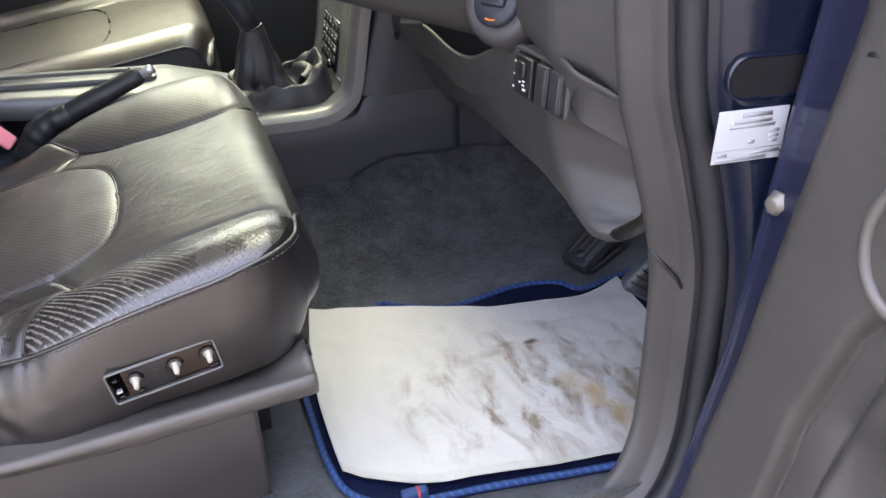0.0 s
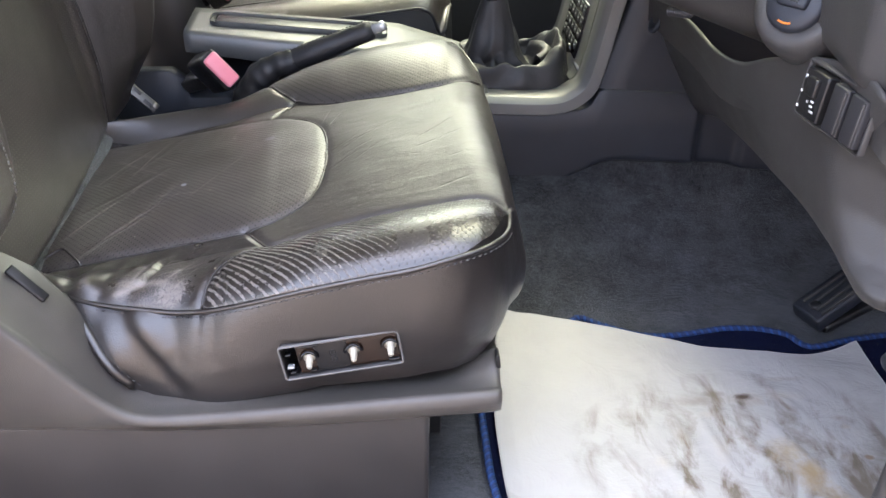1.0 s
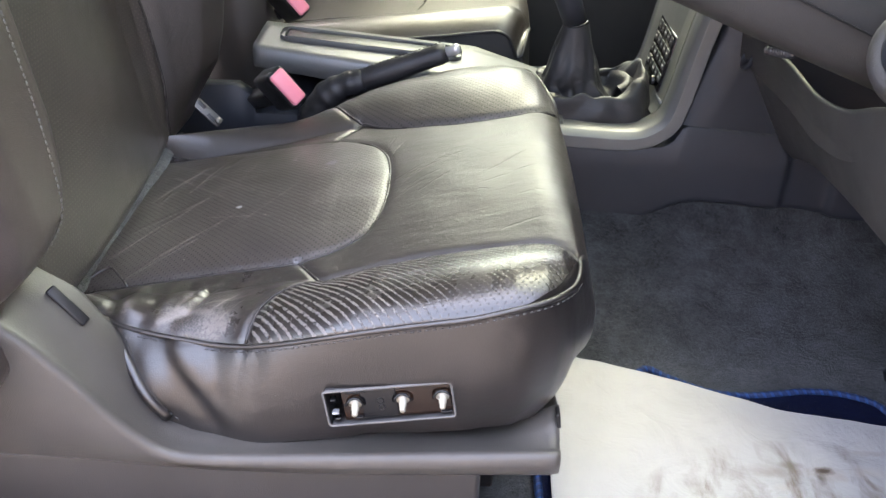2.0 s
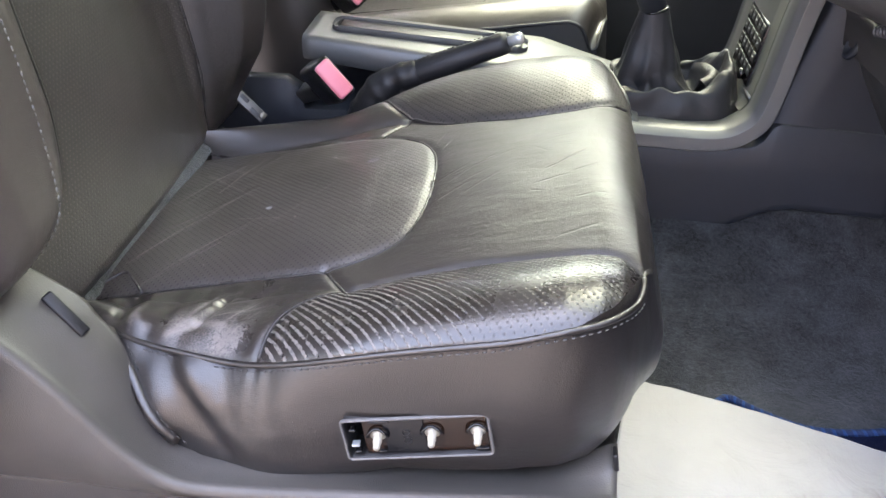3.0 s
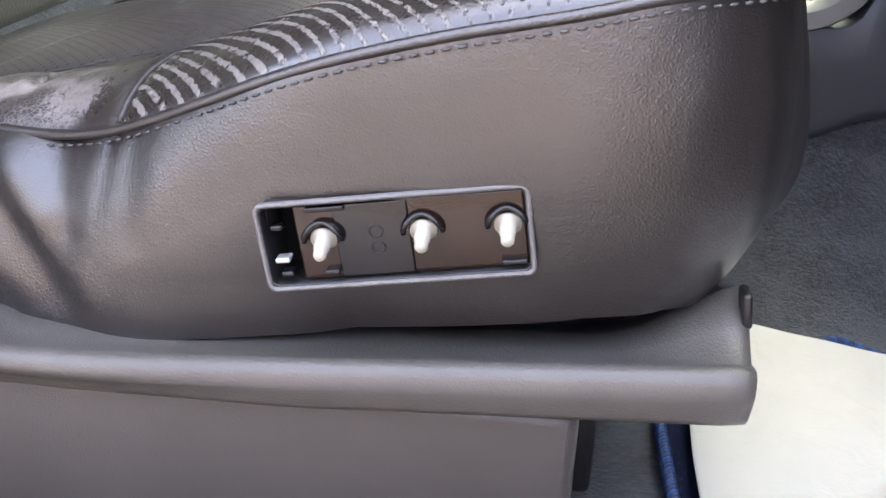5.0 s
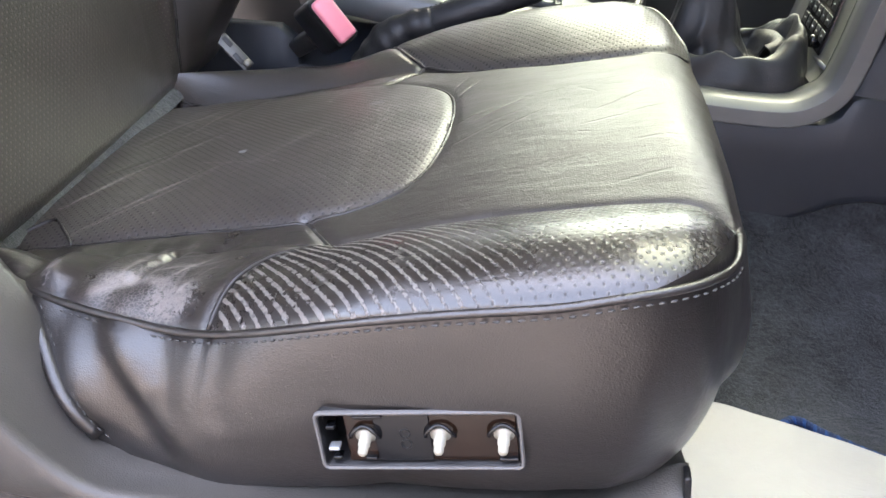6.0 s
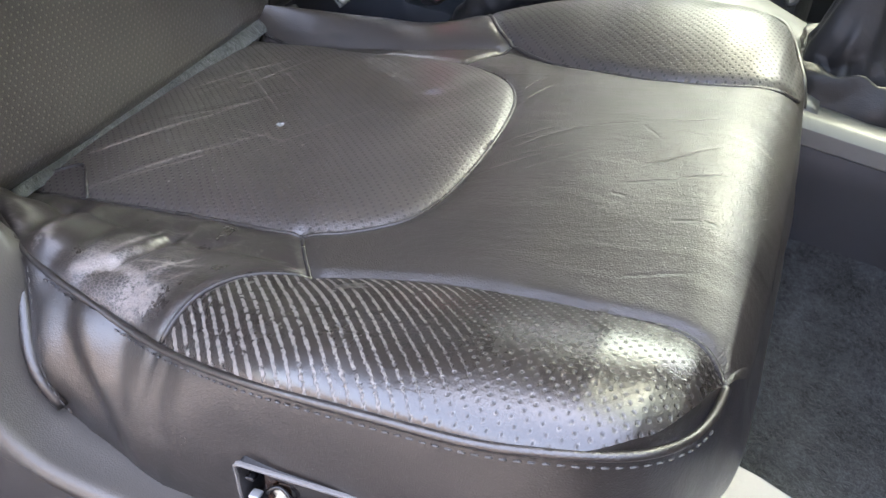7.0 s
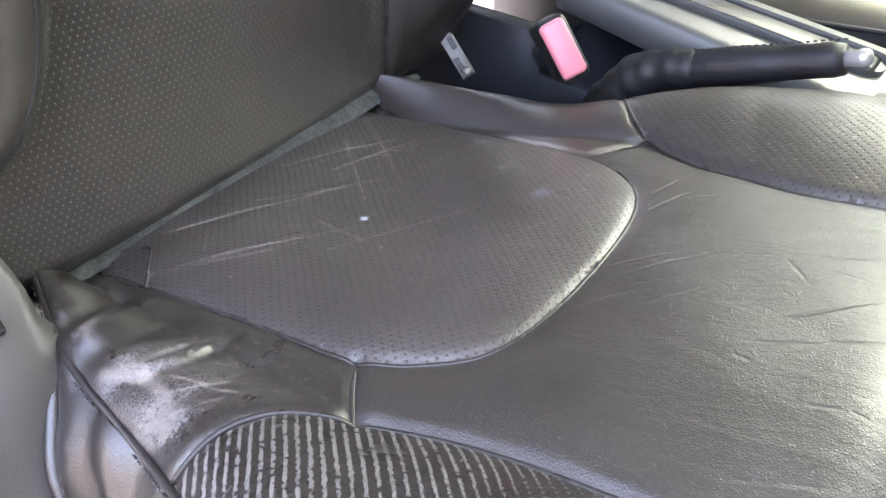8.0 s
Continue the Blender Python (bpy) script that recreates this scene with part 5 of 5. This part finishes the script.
v, f = tube([(0.160, 0.576, 0.2445), (0.160, 0.64, 0.2425), (0.160, 0.712, 0.2425)], 0.0028, 8)
mesh_object("panel_rim", v, f, "silver", console)

gear = thing("gear_lever", "black leather gear gaiter and grey lever on the console", "gear lever")
rows = []
SIDES = 80
PROFILE = smooth_path([(0.0, 0.192, 0.080, 0.066), (0.12, 0.212, 0.082, 0.068), (0.26, 0.236, 0.077, 0.063), (0.33, 0.2440, 0.071, 0.058), (0.38, 0.2425, 0.066, 0.053), (0.44, 0.236, 0.060, 0.048), (0.52, 0.231, 0.051, 0.041), (0.60, 0.238, 0.044, 0.036), (0.72, 0.258, 0.038, 0.031), (0.86, 0.296, 0.027, 0.023), (1.0, 0.332, 0.017, 0.016)], 80)
for u, z, wx, wy in PROFILE:
    cxg = 0.076 + (0.044 - 0.076) * min(1, max(0, (u - 0.25) / 0.45))
    ring = []
    for j in range(SIDES):
        a = j * math.tau / SIDES
        ca, sa = math.cos(a), math.sin(a)
        q = (abs(ca) ** 5 + abs(sa) ** 5) ** -0.2
        q = q * (1 - u) + u
        swell = math.sin(math.pi * min(1, u))
        fold = 0.050 * math.sin(3 * a + 5 * u) * swell + 0.030 * math.sin(7 * a - 9 * u) * swell + 0.18 * swell * noise.noise(Vector((2.2 * ca, 2.2 * sa, 7 * u + 3)))
        crest = max(0.0, ca) ** 1.2 * math.exp(-((u - 0.32) / 0.09) ** 2)
        ring.append((cxg + wx * ca * q * (1 + fold) - 0.004 * crest, 0.635 + wy * sa * q * (1 + fold), z + 0.030 * crest + 0.005 * math.sin(3 * a + 1) * math.exp(-((u - 0.36) / 0.12) ** 2) + 0.014 * swell * noise.noise(Vector((3 * ca, 3 * sa, 6 * u)))))
    rows.append(ring)
v, f = sheet(rows, closed=True)
mesh_object("gaiter", v, f, "leather_gaiter", gear, "soft folded black leather gaiter")
# a second soft fold lying in the hollow in front of the lever
rows = []
for a in np.linspace(-1.1, 1.1, 24):
    mx, my = 0.088 + 0.034 * math.cos(a), 0.635 + 0.036 * math.sin(a)
    rows.append([(mx - 0.010, my, 0.222), (mx - 0.004, my, 0.240 + 0.008 * math.cos(a)), (mx + 0.001, my, 0.249 + 0.010 * math.cos(a)), (mx + 0.006, my, 0.246 + 0.008 * math.cos(a)), (mx + 0.009, my, 0.230)])
v, f = slab(rows, 0.0025)
mesh_object("gaiter_fold", v, f, "leather_gaiter", gear)
part("collar", lathe([(0.0170, -0.0015), (0.0176, 0.0), (0.0170, 0.0015)], pose(0.0435, 0.635, 0.3305, 0, -14, 0)), "gloss_black", gear)
part("knob_shaft", lathe([(0.016, 0.0), (0.017, 0.03), (0.022, 0.08), (0.028, 0.12), (0.026, 0.15), (0.012, 0.165)], pose(0.043, 0.635, 0.330, 0, -22, 0)), "console", gear)

# ---- handbrake ----
brake = thing("handbrake", "black leather handbrake lever with a chrome button, lowered", "handbrake")
g0, g1 = Vector((-0.246, 0.567, 0.2605)), Vector((-0.128, 0.563, 0.3075))
axis = (g1 - g0).normalized()
pts = [g0 + (g1 - g0) * k for k in np.linspace(0, 1, 16)]
rad = [0.0135 + 0.0022 * math.sin(math.pi * min(1, k / 10)) for k in range(16)]
rad[-1] = 0.012
v, f = tube([tuple(p) for p in pts], rad, 18)
mesh_object("grip", v, f, "leather_gaiter", brake, "stitched black leather grip")
v, f = stitches([tuple(p + Vector((0, 0, 0.0165))) for p in pts], (0, 0, 0), 0.003, 0.0025, 0.0009)
mesh_object("stitching", v, f, "seam", brake)
q = axis.to_track_quat("Z", "Y").to_matrix().to_4x4()
part("button", lathe([(0.0066, -0.002), (0.0066, 0.009), (0.0074, 0.011), (0.0070, 0.016), (0.004, 0.019)], Matrix.Translation(g1) @ q), "chrome", brake, "chrome release button")
pts = [g0 + Vector(o) for o in ((0.012, 0, 0.004), (0, 0, 0), (-0.018, 0.0, -0.006), (-0.042, 0.002, -0.026), (-0.060, 0.004, -0.062))]
pth = smooth_path([tuple(p) for p in pts], 30)
v, f = tube(pth, [0.0150 + 0.009 * k / 30 + 0.0008 * math.sin(k * 1.3) * min(1, k / 6) + 0.001 * math.sin(k * 0.55) for k in range(30)], 18)
mesh_object("boot", v, f, "leather_gaiter", brake, "crumpled black leather boot")


# ---- belt buckles ----
def buckle(m, label):
    ob = thing("seat_belt_buckle", label, "belt buckle", "belt buckles")
    m = m @ pose(0, 0, 0, 0, 0, -52)
    part("housing", box(0.066, 0.026, 0.054, m @ pose(0.006, 0.001, 0), 0.006), "black", ob)
    part("press_button", box(0.009, 0.021, 0.047, m @ pose(0.0385, 0.001, 0), 0.004), "red", ob, "pinkish red press button")
    part("stalk", box(0.12, 0.024, 0.020, m @ pose(-0.085, 0, -0.006), 0.004), "black", ob)
    return ob


buckle(Matrix.Translation((-0.341, 0.520, 0.2645)) @ pose(0, 0, 0, 0, -40, 0), "black belt buckle with a red button beside the cushion")
buckle(Matrix.Translation((-0.377, 0.800, 0.2925)) @ pose(0, 0, 0, 0, -40, 0), "black belt buckle with a red button by the passenger seat")
anchor = thing("belt_anchor", "bare metal seat belt bracket under the backrest", "bracket")
AM = pose(-0.432, 0.514, 0.232, 0, 46, 0) @ pose(0, 0, 0, -35, 0, 0)
part("plate", box(0.042, 0.003, 0.013, AM, 0.001), "bracket", anchor)
for px, w in ((-0.012, 0.012), (0.008, 0.014)):
    part("notch", box(w, 0.0034, 0.005, AM @ pose(px, -0.0003, -0.002 if px > 0 else 0.002), 0.0006), "black", anchor)
part("bolt", lathe([(0.0045, 0), (0.0045, 0.003), (0.003, 0.004)], AM @ pose(0.0165, -0.002, 0.001, 90, 0, 0), 6), "zinc", anchor)

# ---- passenger seat ----
pseat = thing("passenger_seat", "dark leather passenger seat with a perforated centre", "car seat")
rows, N1, N2 = [], 70, 70
P0, P1, W0, W1 = -0.50, 0.008, 0.82, 1.30
for i in range(N1):
    a = i / (N1 - 1)
    x = P0 + (P1 - P0) * (1 - (1 - a) ** 1.5)
    row = []
    for j in range(N2):
        b = -1 + 2 * j / (N2 - 1)
        b = math.copysign(1 - (1 - abs(b)) ** 1.6, b)
        y = (W0 + W1) / 2 + b * (W1 - W0) / 2
        z = 0.206 + 0.125 * (x + 0.5)
        e = max(0.0, min(1.0, (abs(b) - 0.58) / 0.42))
        z += 0.018 * math.sin(math.pi * e) ** 0.8 - 0.006 * e ** 4
        d = P1 - 0.02 * abs(b) ** 3 - x
        if d < 0.045:
            z -= 0.045 - math.sqrt(max(0.0, 0.045 ** 2 - (0.045 - max(d, 0)) ** 2))
        ins = math.exp(-((abs(b) - 0.56) / 0.03) ** 2) * 0.004
        row.append((x - 0.02 * abs(b) ** 3 * a ** 4, y, z - ins))
    rows.append(row)
g = np.array(rows)
v, f = sheet(rows)
mids = [np.mean([v[k] for k in q], axis=0) for q in f]
f_ins = [q for q, m in zip(f, mids) if abs(m[1] - 1.06) < 0.140 - 0.06 * max(0.0, (m[0] + 0.25) / 0.08) ** 2 and m[0] < -0.175]
f_rest = [q for q in f if q not in set(f_ins)]
mesh_object("cushion_top", v, f_rest, "leather", pseat, "smooth leather cushion")
mesh_object("cushion_insert", v, f_ins, "perforated", pseat, "perforated leather centre")
ring = [tuple(p) for p in g[:, 0]] + [tuple(p) for p in g[-1, 1:]] + [tuple(p) for p in g[-2::-1, -1]]
rows = [[(x + (0.004 * math.sin(3 * k) if k else 0), y - (0.006 * math.sin(math.pi * k) if y < 0.9 else 0), z + (0.06 - z) * k) for k in np.linspace(0, 1, 10)] for x, y, z in ring]
v, f = sheet(rows)
mesh_object("skirt", v, f, "leather_shaded", pseat, "leather skirt with the dark interior's shade in its colour")
v, f = tube(smooth_path(ring[2:90:4], 160), 0.0028, 8)
mesh_object("piping", v, f, "leather_shaded", pseat)
def pz(x, y):
    k = np.argmin((g[:, :, 0] - x) ** 2 + (g[:, :, 1] - y) ** 2)
    return float(g.reshape(-1, 3)[k, 2])


seam = smooth_path([(-0.46, 0.905), (-0.34, 0.905), (-0.24, 0.912), (-0.185, 0.95), (-0.172, 1.05), (-0.185, 1.15), (-0.24, 1.19), (-0.46, 1.195)], 90)
v, f = tube(smooth_path([(x, y, pz(x, y) + 0.001) for x, y in seam[::6]], 120), 0.002, 6)
mesh_object("insert_seam", v, f, "seam", pseat)
part("base", box(0.45, 0.44, 0.07, pose(-0.26, 1.05, 0.035), 0.01), "black", pseat)
rows = []
for w in np.linspace(0, 0.65, 40):
    ring = []
    for y, d in ((0.83, -0.10), (0.79, -0.05), (0.775, 0.03), (0.79, 0.08), (0.84, 0.095), (0.90, 0.03), (1.05, 0.0), (1.20, 0.02), (1.25, 0.06), (1.30, 0.05), (1.315, 0.0), (1.30, -0.10)):
        ring.append(Vector((-0.47, y, 0.15)) + BU * w + BN * d)
    rows.append(ring)
v, f = sheet(rows)
mesh_object("backrest", v, f, "leather", pseat, "leather backrest")

# ---- dashboard, driver's side ----
dash = thing("dashboard", "brown-grey plastic lower dashboard with a knee panel", "dashboard")
# stations across the car: y, then lower edge and upper edge as x, z
KNEE = [
    (0.532, 0.328, 0.190, 0.228, 0.378), (0.48, 0.312, 0.215, 0.233, 0.376), (0.38, 0.298, 0.248, 0.244, 0.373), (0.30, 0.292, 0.264, 0.248, 0.369),
    (0.22, 0.285, 0.276, 0.245, 0.385), (0.15, 0.278, 0.284, 0.242, 0.415), (0.08, 0.274, 0.290, 0.245, 0.442), (0.02, 0.272, 0.288, 0.250, 0.458),
    (-0.02, 0.276, 0.280, 0.256, 0.460), (-0.045, 0.290, 0.276, 0.272, 0.453), (-0.062, 0.325, 0.279, 0.305, 0.442), (-0.078, 0.350, 0.284, 0.320, 0.430),
]
kn = smooth_path(KNEE, 300)
RIDGE_Z, RIDGE_Y = [0.28, 0.300, 0.308, 0.34, 0.384, 0.432, 0.46], [-0.080, -0.060, -0.018, 0.010, 0.016, -0.026, -0.050]


def facet(y, z):
    """How far the end of the panel turns back towards the door pillar beyond its slanting edge."""
    u = (float(np.interp(z, RIDGE_Z, RIDGE_Y)) - y) / 0.005
    return 0.005 * 0.75 * (u if u > 30 else math.log1p(math.exp(u)))


rows = []
for y, xl, zl, xu, zu in kn:
    row = []
    if y < 0.02:
        xl, xu = 0.272, 0.250
    end, head = facet(y, zl + 0.012), facet(y, zu)
    row.append((xl + 0.09 + end, y, zl + 0.03))
    row.append((xl + 0.03 + end, y, zl + 0.004))
    row.append((xl + 0.010 + end, y, zl))
    row.append((xl + 0.002 + end, y, zl + 0.005))
    for k in np.linspace(0.08, 1, 30):
        z = zl + (zu - zl) * k
        row.append((xl + (xu - xl) * k - 0.006 * math.sin(math.pi * k) + facet(y, max(z, zl + 0.012)), y, z))
    row.append((xu + 0.003 + head, y, zu + 0.0015))
    row.append((xu + 0.006 + head, y, zu - 0.002))
    row.append((xu + 0.010 + head, y, zu - 0.05))
    rows.append(row)
v, f = sheet(rows)
mesh_object("knee_panel", v, f, "dash", dash, "smooth brown-grey knee panel")
rows = []
for y in np.linspace(0.14, -0.078, 40):
    s = min(1.0, max(0.0, (-0.01 - y) / 0.09))
    xo = 0.243 + 0.060 * s
    zb = float(np.interp(y, [-0.105, -0.08, -0.045, 0.0, 0.14], [0.402, 0.419, 0.442, 0.449, 0.466]))
    rows.append([(xo + 0.10, y, zb + 0.0), (xo + 0.012, y, zb), (xo + 0.003, y, zb + 0.006), (xo, y, zb + 0.02), (xo - 0.002, y, zb + 0.10), (xo + 0.01, y, zb + 0.20), (xo + 0.06, y, zb + 0.28), (xo + 0.25, y, zb + 0.31)])
v, f = sheet(rows)
mesh_object("upper_panel", v, f, "dash", dash, "brown-grey upper dash panel")
part("dash_top", box(0.60, 1.45, 0.10, pose(0.68, 0.63, 0.66), 0.04, 5), "dash", dash)
part("dash_far", box(0.35, 0.62, 0.30, pose(0.48, 1.06, 0.50), 0.06, 5), "dash", dash)
part("dash_core", box(0.45, 0.62, 0.18, pose(0.56, 0.23, 0.52), 0.02), "dash", dash)
SM = Matrix.Translation((0.2465, 0.012, 0.425)) @ pose(0, 0, 0, 0, 6, 10)
for k, (dy, w, name) in enumerate(((0.026, 0.030, "mirror_switch"), (-0.006, 0.020, "blank_switch"), (-0.029, 0.020, "blank_switch"))):
    dx = 0.0
    swt = part(name, box(0.012, w, 0.040, SM @ pose(dx - 0.001, dy, 0), 0.002), "black" if k == 0 else "rubber", dash, "black mirror switch with white marks" if k == 0 else "dark blank switch cover")
    if k == 0:
        part("rocker", box(0.006, 0.014, 0.016, SM @ pose(-0.008, 0.026, 0.007), 0.002), "black", swt)
        for oy, oz, sy, szz in ((-0.005, -0.004, 0.0035, 0.0018), (-0.005, -0.008, 0.0035, 0.0018), (-0.007, -0.012, 0.005, 0.0018), (0.001, -0.006, 0.0018, 0.0018), (0.011, 0.013, 0.002, 0.002), (0.012, 0.0, 0.002, 0.002), (0.012, -0.013, 0.002, 0.002), (0.001, 0.008, 0.002, 0.002)):
            part("mark", box(0.001, sy, szz, SM @ pose(-0.0085, 0.026 + oy, oz)), "print", swt)
    else:
        part("edge", box(0.003, 0.0025, 0.036, SM @ pose(dx - 0.0075, dy - w / 2 + 0.0025, 0), 0.001), "dash", swt)
v, f = frame_ring(0.092, 0.050, 0.004, 0.003, -0.0015, 0.004, SM @ pose(0.0, 0.004, 0, 0, 0, -90))
mesh_object("switch_surround", v, f, "dash", dash)
part("vent_slot", box(0.006, 0.05, 0.004, pose(0.246, 0.055, 0.545), 0.001), "black", dash)
part("reset_ring", lathe([(0.016, 0), (0.016, 0.004), (0.012, 0.006), (0.011, 0.002)], pose(0.243, 0.505, 0.335, 0, -66, 0)), "console", dash)

# ---- steering column ----
column = thing("steering_column", "brown-grey plastic steering column cover with ignition lock", "steering column")
rows = []
for x in np.linspace(-0.02, 0.40, 30):
    w = float(np.interp(x, [-0.02, 0.15, 0.40], [0.088, 0.088, 0.070]))
    h = float(np.interp(x, [-0.02, 0.15, 0.40], [0.064, 0.059, 0.050]))
    cz = 0.472 + (0.22 - x) * 0.42
    rows.append([(x, 0.285 + w * math.copysign(abs(math.cos(a)) ** 0.7, math.cos(a)), cz + h * math.copysign(abs(math.sin(a)) ** 0.8, math.sin(a))) for a in np.linspace(0, math.tau, 40, endpoint=False)])
v, f = sheet(rows, closed=True)
f.append(tuple(range(40))[::-1])
f.append(tuple(range(len(v) - 40, len(v))))
mesh_object("shroud", v, f, "dash", column, "smooth brown-grey column shroud")
v, f = tube([(x, 0.198, 0.472 + (0.22 - x) * 0.42) for x in np.linspace(-0.02, 0.38, 20)], 0.0012, 6)
mesh_object("shroud_joint", v, f, "black", column)
prof = [(0.003, -0.017)]
for k in range(9):
    prof += [(0.0052, -0.016 + 0.0036 * k), (0.0052, -0.0142 + 0.0036 * k), (0.0042, -0.0138 + 0.0036 * k), (0.0042, -0.0128 + 0.0036 * k)]
part("tilt_lever", lathe(prof + [(0.003, 0.020)], pose(0.190, 0.262, 0.424, 78, 0, 25), 18), "lever_metal", column, "ribbed grey steering column lever")
IM = Matrix.Translation((0.232, 0.092, 0.486)) @ Vector((-0.70, -0.50, 0.45)).to_track_quat("Z", "Y").to_matrix().to_4x4()
part("lock_housing", lathe([(0.046, -0.09), (0.044, -0.02), (0.040, -0.004), (0.034, 0.0), (0.029, -0.001)], IM, 40), "dash", column)
part("lock_barrel", lathe([(0.026, -0.01), (0.026, 0.003), (0.023, 0.006), (0.014, 0.007)], IM, 30), "console", column)
part("key_slot", box(0.028, 0.013, 0.008, IM @ pose(0, 0, 0.008), 0.003), "console", column, "dark ignition lock")
part("key_opening", box(0.014, 0.005, 0.002, IM @ pose(0, 0, 0.0118), 0.0008), "black", column)
down = IM.to_3x3().inverted() @ Vector((0, 0, -1))
low_a = math.atan2(down.y, down.x)
v, f = tube([tuple(IM @ Vector((0.020 * math.cos(a), 0.020 * math.sin(a), 0.0068))) for a in np.linspace(low_a - 0.3, low_a + 0.3, 12)], 0.0009, 6)
mesh_object("mark", v, f, "orange", column, "orange position mark")

# ---- label and fittings on the jamb ----
def jamb_matrix(x, z):
    return Matrix.Translation((x, -0.1505, z)) @ pose(0, 0, 0, 0, 0, 0)


sticker = thing("type_label", "white printed vehicle label with grey rows of text", "label")
LBM = jamb_matrix(0.371, 0.414) @ pose(0, 0, 0, 0, 4, 0)
part("label_sheet", box(0.071, 0.0014, 0.049, LBM, 0.0005), "sticker", sticker)
for row, (oz, ox, w, h) in enumerate(((0.0195, 0.003, 0.030, 0.0042), (0.0135, 0.0, 0.038, 0.003), (0.0090, 0.0, 0.046, 0.003), (0.003, 0.024, 0.010, 0.003), (-0.002, 0.024, 0.010, 0.003), (-0.007, 0.024, 0.010, 0.003), (-0.006, 0.002, 0.006, 0.003), (-0.0125, 0.0, 0.074, 0.0006), (-0.0165, 0.018, 0.030, 0.003), (-0.0165, -0.026, 0.010, 0.003), (-0.0215, -0.006, 0.052, 0.003))):
    part("print_bar", box(w, 0.0006, h, LBM @ pose(ox, -0.0009, oz)), "ink", sticker)
slot = thing("jamb_opening", "black rubber plugged oval opening in the painted jamb", "grommet")
OM = jamb_matrix(0.386, 0.466) @ pose(0, 0, 0, 0, 4, 0)
v, f = frame_ring(0.090, 0.040, 0.019, 0.003, -0.002, 0.004, OM)
mesh_object("rim", v, f, "paint", slot)
lp = rounded_loop(0.086, 0.036, 0.017)
bm = bmesh.new()
bm.faces.new([bm.verts.new(OM @ Vector((x, -0.0012, z))) for x, z in lp])
ext = bmesh.ops.extrude_face_region(bm, geom=bm.faces[:])
bmesh.ops.translate(bm, vec=(0, 0.01, 0), verts=[g for g in ext["geom"] if isinstance(g, bmesh.types.BMVert)])
part("plug", bm, "black", slot, "", False)

# ---- open driver's door ----
door = thing("driver_door", "open driver door with brown-grey trim and blue painted edge", "car door")
out = Vector((0.16, -1.0, 0)).normalized()
nrm = Vector((out.y, -out.x, 0))


def door_point(s, z, d):
    """s: away from the hinge along the door; d: towards the cabin side of the open door."""
    hx = float(np.interp(z, [-0.4, -0.10, 0.07, 0.2, 0.35, 0.53, 0.75], [0.262, 0.305, 0.345, 0.375, 0.394, 0.420, 0.436]))
    return Vector((hx, -0.160, z)) + out * s + nrm * d


def lead(z):
    """Where the trim begins, by height."""
    return float(np.interp(z, [-0.4, 0.10, 0.25, 0.38, 0.52, 0.7], [0.015, 0.022, 0.030, 0.042, 0.050, 0.055]))


rows = []
for z in np.linspace(-0.38, 0.74, 50):
    L = lead(z)
    rows.append([door_point(-0.004, z, -0.06), door_point(-0.003, z, -0.004), door_point(0.0, z, 0.0), door_point(0.004, z, 0.001), door_point(L * 0.45, z, 0.0), door_point(L * 0.5, z, 0.004), door_point(L + 0.03, z, 0.005)])
v, f = slab(rows, 0.003)
mesh_object("door_frame", v, f, "door_paint", door, "purple-blue painted door edge")
def groove(s, z):
    """The hollow behind the speaker pocket's rim."""
    a = float(np.interp(z, [-0.1, 0.09, 0.183, 0.288, 0.324], [0.115, 0.102, 0.101, 0.125, 0.145]))
    b = float(np.interp(z, [-0.1, 0.135, 0.195, 0.258, 0.324], [0.150, 0.156, 0.159, 0.174, 0.205]))
    k = min(1.0, max(0.0, (s - a) / 0.010)) * min(1.0, max(0.0, (b - s) / 0.008))
    return 0.016 * k * min(1.0, max(0.0, (0.34 - z) / 0.03))


rows = []
for z in np.linspace(-0.37, 0.66, 140):
    L = lead(z)
    pocket = math.exp(-((z - 0.06) / 0.16) ** 6)
    arm = math.exp(-((z - 0.36) / 0.05) ** 2)
    row = [door_point(L, z, 0.002), door_point(L + 0.001, z, 0.010), door_point(L + 0.006, z, 0.014)]
    for s in np.r_[np.linspace(L + 0.012, 0.24, 70), np.linspace(0.25, 0.95, 30)]:
        k = 1 / (1 + math.exp(-(s - 0.145 - 0.25 * max(0, 0.2 - z)) / 0.008))
        row.append(door_point(s, z, 0.016 + 0.02 * arm * min(1, max(0, (s - 0.17) / 0.05)) - 0.018 * pocket * k + 0.003 * math.sin(7 * s) - groove(s, z)))
    rows.append(row)
v, f = slab(rows, 0.004)
mesh_object("door_card", v, f, "door", door, "brown-grey moulded door trim with a pocket")
turn = nrm.to_track_quat("Z", "Y").to_matrix().to_4x4()
part("hinge_bolt", lathe([(0.013, 0.0), (0.013, 0.003), (0.010, 0.005), (0.009, 0.010), (0.006, 0.011)], Matrix.Translation(door_point(0.014, 0.353, 0.002)) @ turn, 6), "zinc", door, "bare zinc hinge bolt")
part("door_plug", lathe([(0.011, 0.0), (0.011, 0.003), (0.007, 0.005)], Matrix.Translation(door_point(0.073, 0.502, 0.016)) @ turn, 20), "black", door)
ringp = [door_point(0.167 + 0.05 * math.cos(a), 0.385 + 0.06 * math.sin(a), 0.022) for a in np.linspace(0, math.tau, 40)]
v, f = tube([tuple(p) for p in ringp], 0.006, 8)
mesh_object("handle_surround", v, f, "shield", door, "raised grey edge of the door grip")
